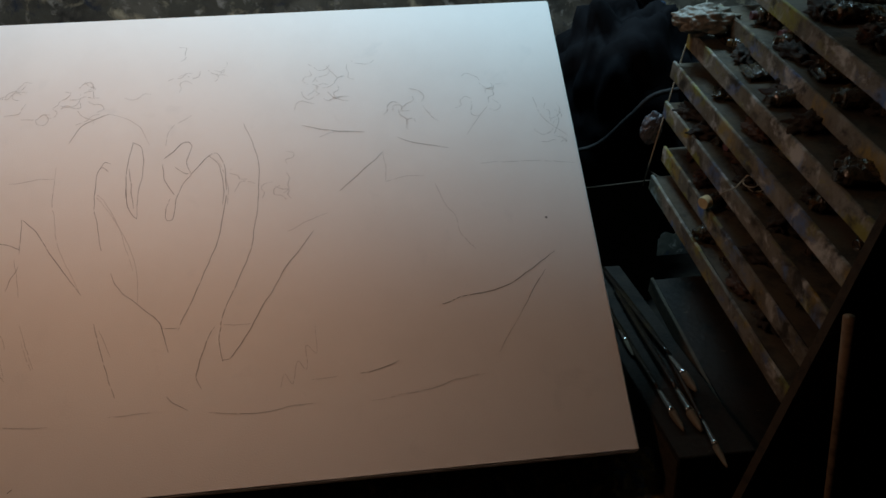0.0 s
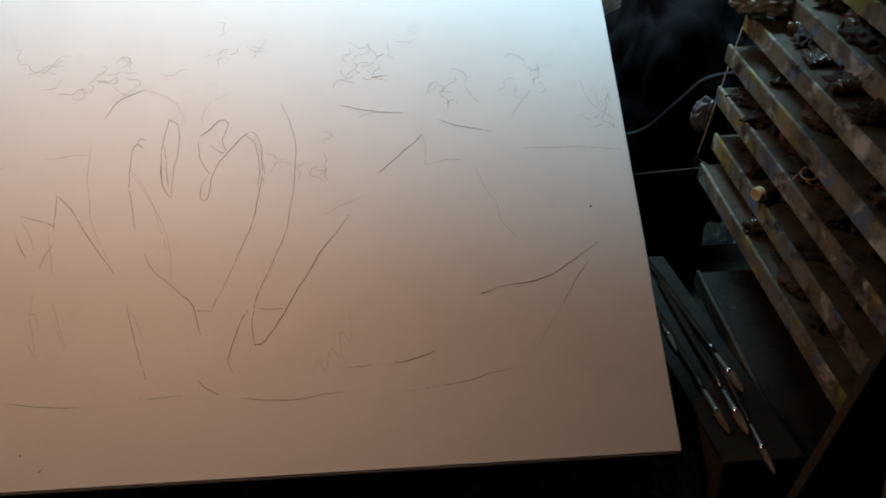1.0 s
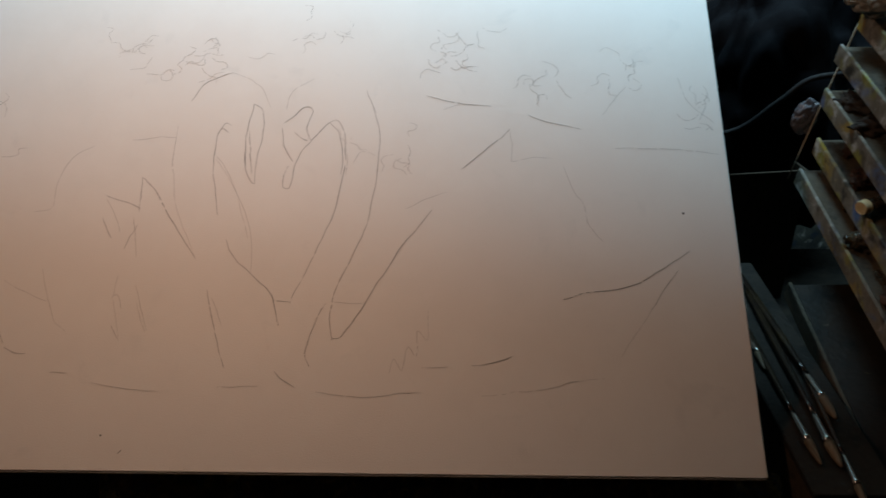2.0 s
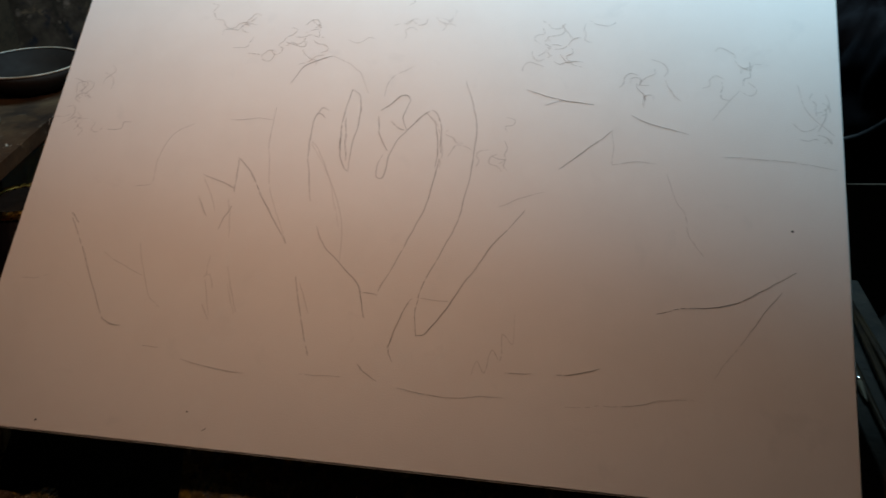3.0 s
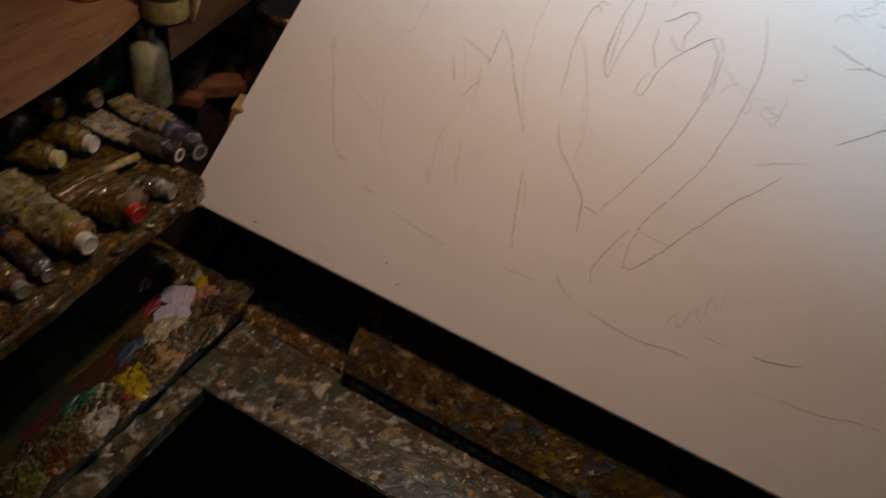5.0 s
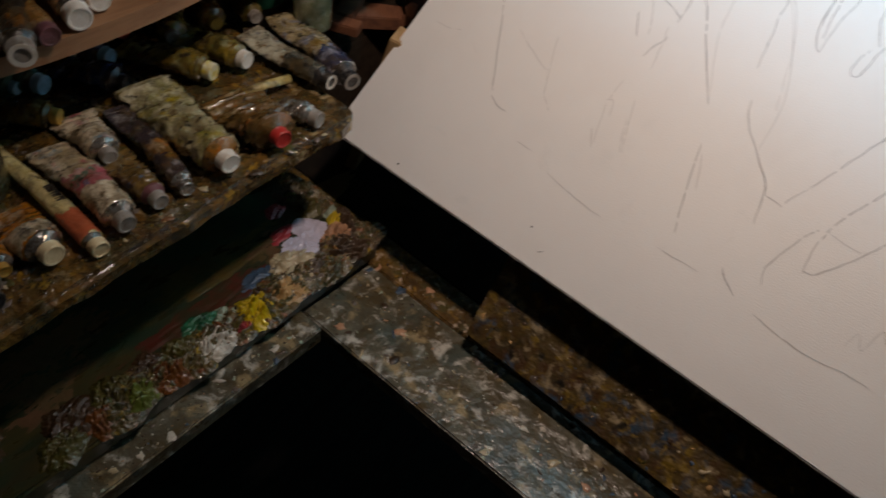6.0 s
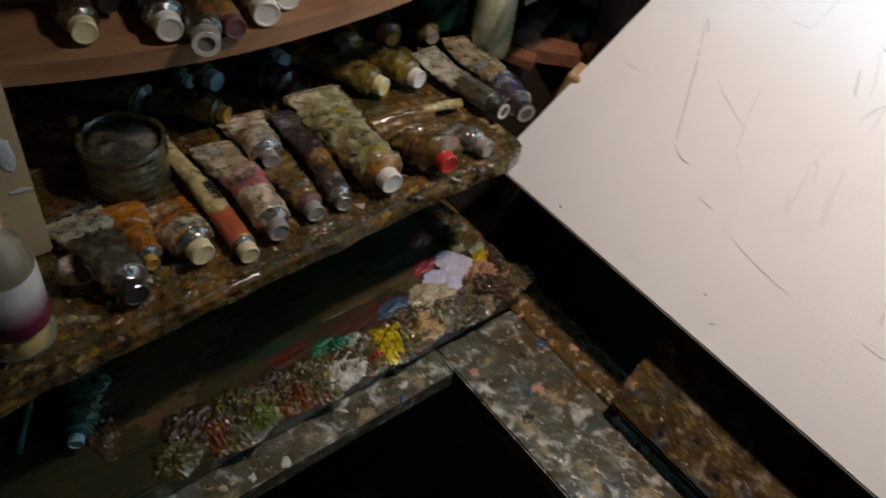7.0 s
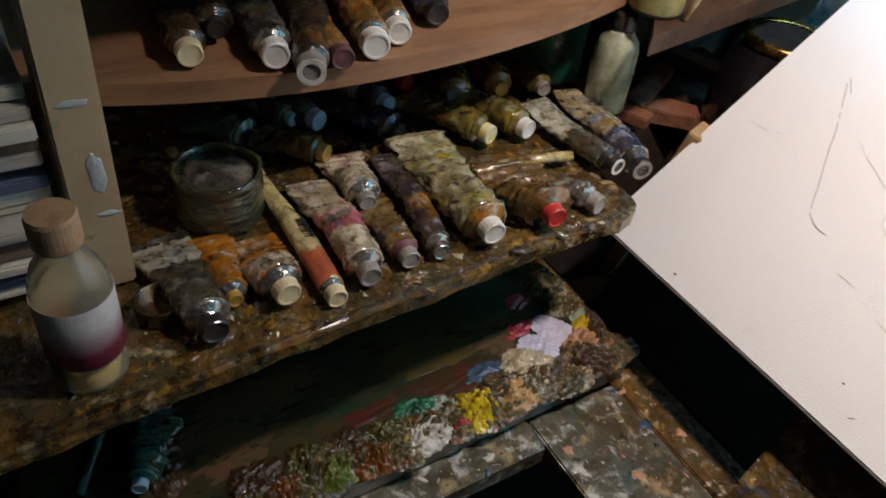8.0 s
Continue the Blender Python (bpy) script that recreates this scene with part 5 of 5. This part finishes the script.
# ---- rack on the right ----
RUN = Vector((-0.0290, 0.9674, 0.2515)).normalized()
TURN = RUN.to_track_quat("Y", "Z").to_matrix().to_4x4()
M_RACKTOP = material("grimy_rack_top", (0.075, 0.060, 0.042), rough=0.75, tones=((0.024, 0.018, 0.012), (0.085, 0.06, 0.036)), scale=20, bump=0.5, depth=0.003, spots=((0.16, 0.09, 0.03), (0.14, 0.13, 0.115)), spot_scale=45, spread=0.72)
# for box lid and lowest rack board: their shade is in this dark colour
M_BOXLID = material("shaded_box_wood", (0.016, 0.011, 0.008), rough=0.6, spec=0.3, tones=((0.005, 0.004, 0.003), (0.018, 0.012, 0.008)), scale=22, bump=0.6, spots=((0.16, 0.13, 0.09),), spot_scale=70, spread=0.72)
rack = thing("tube_rack", pose(0, 0, 0), "old stepped wooden rack with close sloping boards", "rack")
ENDS = ((1.284, 1.334, 0.56), (1.253, 1.285, 0.56), (1.211, 1.248, 0.56), (1.190, 1.202, 0.555), (1.183, 1.140, 0.55), (1.187, 1.065, 0.54), (1.170, 1.017, 0.53), (1.130, 0.925, 0.50))
for n, (x, z, length) in enumerate(ENDS):
    # the two lowest boards start nearer, which keeps daylight off them
    back = -0.13 if n > 6 else 0.0
    at = Matrix.Translation((x, 0.47, z)) @ TURN
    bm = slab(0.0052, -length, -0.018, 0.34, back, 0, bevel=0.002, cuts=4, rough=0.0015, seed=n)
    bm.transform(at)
    # the lowest board is coloured darker in place of shade
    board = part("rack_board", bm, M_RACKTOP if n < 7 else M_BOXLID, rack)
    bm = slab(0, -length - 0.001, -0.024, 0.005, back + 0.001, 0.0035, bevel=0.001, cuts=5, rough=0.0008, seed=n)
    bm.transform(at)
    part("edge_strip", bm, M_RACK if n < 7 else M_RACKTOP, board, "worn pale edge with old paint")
for along in (-0.02, -0.46):
    lean = Matrix.Translation((1.40, 0.47, 1.0)) @ TURN
    foot = lean @ Vector((0, along, 0))
    part("upright", slab(foot.x, foot.y - 0.012, 0.7108, foot.x + 0.09, foot.y + 0.012, 1.42, bevel=0.002), M_DARKWOOD, rack)
TUBES = []
for n, (skin, capm, wide) in enumerate(((SK_DRYSHADED, CAP_BLACK, 0.024), (SK_DRYSHADED_B, CAP_PLUM, 0.028), (SK_DRYSHADED, SK_DRYSHADED_B, 0.022), (SK_DRYSHADED_B, SK_DRYSHADED, 0.026))):
    ob = paint_tube("crumpled dried paint tube lying on a rack board", (0, 0), (0.004, 0.085 + 0.01 * n), 0, wide, skin, capm, 0.0065, 60 + n, crumple=2.6, neck_skin=skin, group="dried tubes on the rack")
    TUBES.append((ob, ob.matrix_world.copy()))
rnd = random.Random(11)
first = set()
for n, (x, z, length) in enumerate(ENDS[:7]):
    at = Matrix.Translation((x, 0.47, z)) @ TURN
    y = -0.04 - rnd.random() * 0.03
    while y > -length + 0.05:
        pick = rnd.randrange(4)
        ob, home = TUBES[pick]
        spot = at @ pose(0.020 + rnd.uniform(0, 0.03), y, 0.001, 0, 0, -90 + rnd.uniform(-30, 30)) @ home if rnd.random() < 0.35 else at @ pose(0.125 + rnd.uniform(-0.015, 0.03), y, 0.001, 0, 0, 90 + rnd.uniform(-30, 30)) @ home
        if pick not in first:
            first.add(pick)
            ob.matrix_world = spot
        else:
            copy_thing(ob, spot)
        y -= rnd.uniform(0.026, 0.060)

# stiff rags and squeezed scraps between the tubes
M_STIFF = material("stiff_black_cloth", (0.022, 0.015, 0.011), rough=0.85, tones=((0.010, 0.008, 0.007), (0.04, 0.028, 0.02)), scale=30, bump=0.6, depth=0.003)
M_STIFFRED = material("stiff_red_brown_cloth", (0.04, 0.018, 0.010), rough=0.8, tones=((0.014, 0.009, 0.007), (0.08, 0.028, 0.012)), scale=30, bump=0.6, depth=0.003)
RAGS = []
for n, mat in enumerate((M_STIFF, M_STIFFRED, M_STIFF)):
    ob = thing("stiff_rag", pose(0, 0, 0), "small stiff paint-soaked rag on a rack board", "rag", "rags on the rack")
    bm = bmesh.new()
    bmesh.ops.create_icosphere(bm, subdivisions=4, radius=1)
    for v in bm.verts:
        p = v.co * 1.7 + Vector((n * 4.1, 2, n))
        v.co *= 0.7 + 0.9 * (abs(noise.noise(p)) + 0.6 * abs(noise.noise(p * 2.4)) - 0.2)
        v.co = Vector((v.co.x * 0.030, v.co.y * 0.017, max(v.co.z * 0.013, -0.006) + 0.006))
    part("cloth", bm, mat, ob, smooth=True)
    RAGS.append(ob)
first = set()
for n, (x, z, length) in enumerate(ENDS[:7]):
    at = Matrix.Translation((x, 0.47, z)) @ TURN
    for k in range(6):
        pick = rnd.randrange(3)
        spot = at @ pose(rnd.uniform(0.025, 0.075), -0.03 - (length - 0.2) * (k + rnd.random()) / 6, 0.0008, 0, 0, rnd.uniform(0, 180))
        if pick not in first:
            first.add(pick)
            RAGS[pick].matrix_world = spot
        else:
            copy_thing(RAGS[pick], spot)

# string, bags, scraps and brushes round the rack
M_STRING = material("pale_string", (0.42, 0.38, 0.30), rough=0.8, tones=((0.28, 0.25, 0.19),), scale=60, bump=0.2)
string = thing("string", pose(0, 0, 0), "thin pale string tied down the rack's end", "string")
part("strand", tubing(((1.240, 0.480, 1.292), (1.213, 0.480, 1.226), (1.191, 0.480, 1.130), (1.171, 0.478, 1.046), (1.160, 0.476, 1.000)), 0.0011, 6), M_STRING, string, smooth=True)
knot = thing("wire_coil", pose(0, 0, 0), "small coil of pale wire on the rack", "wire")
loops = [(1.224 + 0.011 * math.cos(k * 0.55) - 0.0007 * k, 0.222 + 0.012 * math.sin(k * 0.55), 1.079 + 0.003 * math.sin(k * 0.55) + 0.0006 * k) for k in range(26)]
part("loop", tubing(loops + [(1.192, 0.224, 1.084), (1.166, 0.214, 1.080)], 0.0010, 6), M_STRING, knot, smooth=True)
paint_tube("small tube with pale cap hanging over a rack board", (1.248, 0.322), (1.182, 0.294), 1.036, 0.018, SK_DRYSHADED_B, CAP_CREAM, 0.0095, 71, neck_skin=SK_TIN, lift=-0.008, group="dried tubes on the rack")


def crumpled(name, m, size, mat, label, category, seed, folds=1.0):
    """A crumpled bag or rag with creases."""
    ob = thing(name, m, label, category)
    bm = bmesh.new()
    bmesh.ops.create_icosphere(bm, subdivisions=5, radius=1)
    for v in bm.verts:
        p = v.co * 1.5 + Vector((seed, seed * 2, 0))
        crease = abs(noise.noise(p * 1.1)) * 0.7 + abs(noise.noise(p * 2.3)) * 0.4 + abs(noise.noise(p * 5)) * 0.08
        v.co *= 0.75 + folds * (crease - 0.3)
        v.co = Vector((v.co.x * size[0], v.co.y * size[1], v.co.z * size[2]))
    low = min(v.co.z for v in bm.verts)
    for v in bm.verts:
        v.co.z -= low
    part("sheet", bm, mat, ob, smooth=True)
    return ob


M_BAG = material("blue_black_plastic", (0.024, 0.050, 0.080), rough=0.22, tones=((0.006, 0.010, 0.016), (0.04, 0.09, 0.14)), scale=9, bump=0.6, depth=0.006, coat=0.3)
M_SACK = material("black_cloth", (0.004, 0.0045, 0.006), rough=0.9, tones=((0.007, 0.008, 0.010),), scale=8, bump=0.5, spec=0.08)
M_SCRAP = material("pale_plastic", (0.22, 0.205, 0.17), rough=0.4, tones=((0.12, 0.11, 0.085),), scale=30, bump=0.5, depth=0.003)
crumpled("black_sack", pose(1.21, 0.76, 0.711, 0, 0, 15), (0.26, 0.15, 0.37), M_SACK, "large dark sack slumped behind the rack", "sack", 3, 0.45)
crumpled("plastic_bag", pose(1.262, 0.86, 1.135, 8, 0, 10), (0.075, 0.05, 0.09), M_BAG, "shiny blue-black plastic bag on the sack", "bag", 8, 0.8)
crumpled("pale_bag", pose(1.222, 0.440, 1.246, 0, 0, 75), (0.034, 0.062, 0.028), M_SCRAP, "crumpled pale plastic bag on a rack board", "bag", 5, 0.45)
crumpled("plastic_scrap", pose(1.166, 0.487, 1.066, 0, 12, 0), (0.024, 0.012, 0.036), material("cloudy_film", (0.10, 0.105, 0.12), rough=0.3, tones=((0.05, 0.05, 0.06),), scale=30, bump=0.4, coat=0.3), "small crumpled scrap of cloudy plastic", "scrap", 9, 0.3)
crumpled("paper_scrap", pose(1.23, 1.108, 1.33, 0, 0, 0), (0.04, 0.02, 0.045), M_SCRAP, "torn white scrap above the sack", "scrap", 12, 0.4)
hoop = thing("dark_tube_hoop", pose(0, 0, 0), "thin dark bent metal tube behind the rack", "tube")
part("rod", tubing(glide(((0.96, 0.60, 1.03), (1.10, 0.60, 1.03), (1.16, 0.57, 1.09), (1.20, 0.56, 1.13), (1.27, 0.56, 1.14)), 5), 0.0045, 8), material("dull_black_tube", (0.008, 0.008, 0.009), rough=0.7, tones=((0.014, 0.014, 0.014),), scale=20, spec=0.2), hoop, smooth=True)
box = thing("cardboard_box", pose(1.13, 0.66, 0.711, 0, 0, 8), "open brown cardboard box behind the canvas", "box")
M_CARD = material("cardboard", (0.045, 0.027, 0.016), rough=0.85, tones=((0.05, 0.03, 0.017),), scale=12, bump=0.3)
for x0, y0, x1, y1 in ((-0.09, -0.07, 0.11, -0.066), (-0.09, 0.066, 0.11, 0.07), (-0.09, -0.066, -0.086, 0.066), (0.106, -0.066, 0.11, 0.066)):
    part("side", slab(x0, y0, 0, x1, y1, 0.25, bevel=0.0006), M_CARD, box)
M_FERRULE = material("nickel_ferrule", (0.72, 0.72, 0.72), rough=0.12, metal=1.0, tones=((0.6, 0.6, 0.6),), scale=40, bump=0)
M_LACQUER = material("dark_lacquer", (0.016, 0.010, 0.008), rough=0.18, tones=((0.04, 0.022, 0.010),), scale=20, bump=0.1, coat=0.5)
M_BRISTLE = material("bristle", (0.16, 0.12, 0.08), rough=0.7, tones=((0.08, 0.06, 0.04),), scale=80, stretch=(1, 0.1, 1), bump=0.5)
tray = thing("brush_box", pose(1.081, 0.22, 0.711), "dark wooden box with used brushes laid on top", "box")
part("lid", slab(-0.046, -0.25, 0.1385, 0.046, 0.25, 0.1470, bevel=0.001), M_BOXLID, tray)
for x0, y0, x1, y1 in ((-0.045, -0.245, -0.037, 0.245), (0.037, -0.245, 0.045, 0.245), (-0.0365, -0.245, 0.0365, -0.237), (-0.0365, 0.237, 0.0365, 0.245)):
    part("side", slab(x0, y0, 0, x1, y1, 0.138, bevel=0.001), M_DARKWOOD, tray)
for tail, tip, r in (((1.092, 0.452, 0.8645), (1.102, 0.084, 0.8645), 0.0052), ((1.089, 0.375, 0.8645), (1.076, 0.006, 0.8640), 0.0048), ((1.102, 0.20, 0.8630), (1.078, -0.058, 0.8630), 0.0034), ((1.058, 0.36, 0.8635), (1.056, 0.010, 0.8635), 0.0040), ((1.066, 0.40, 0.8630), (1.052, 0.180, 0.8630), 0.0036)):
    tail, tip = Vector(tail), Vector(tip)
    long_ = (tip - tail).length
    ob = thing("paint_brush", Matrix.Translation(tail) @ (tip - tail).to_track_quat("Y", "Z").to_matrix().to_4x4(), "dark-handled paint brush with shiny nickel ferrule", "brush", "brushes on the box")
    part("handle", tubing([(0, (long_ - 0.085) * k / 12, 0) for k in range(13)], r, 8, lambda s: 0.45 + 0.65 * math.sin(math.pi * (0.12 + 0.75 * s))), M_LACQUER, ob, smooth=True)
    part("ferrule", tubing([(0, long_ - 0.087 + k * 0.0085, 0) for k in range(7)], r, 10, lambda s: 0.85 + 0.4 * s), M_FERRULE, ob, "shiny nickel ferrule", smooth=True)
    part("bristles", tubing([(0, long_ - 0.036 + k * 0.0072, 0) for k in range(6)], r * 1.25, 10, lambda s: 1.0 - 0.7 * s * s), M_BRISTLE, ob, "paint-stiff bristles", smooth=True)

screen = thing("screen_board", pose(0, 0, 0), "dark wooden panel standing at the rack's near end", "panel")
bm = prism(((1.022, 0.711), (1.62, 0.711), (1.62, 1.34), (1.192, 1.255)), -0.012, 0.0)
bm.transform(Matrix.Translation((0, -0.108, 0)) @ pose(0, 0, 0, 90))
part("board", bm, M_DARKWOOD, screen)
reed = thing("paint_brush", pose(0, 0, 0), "brown-handled paint brush leaning on the dark panel", "brush")
part("handle", tubing(((1.160, -0.136, 0.7125), (1.153, -0.132, 0.85), (1.144, -0.130, 0.98), (1.136, -0.126, 1.087)), 0.0052, 10, lambda s: 0.7 + 0.35 * s), M_STRETCHER, reed, smooth=True)
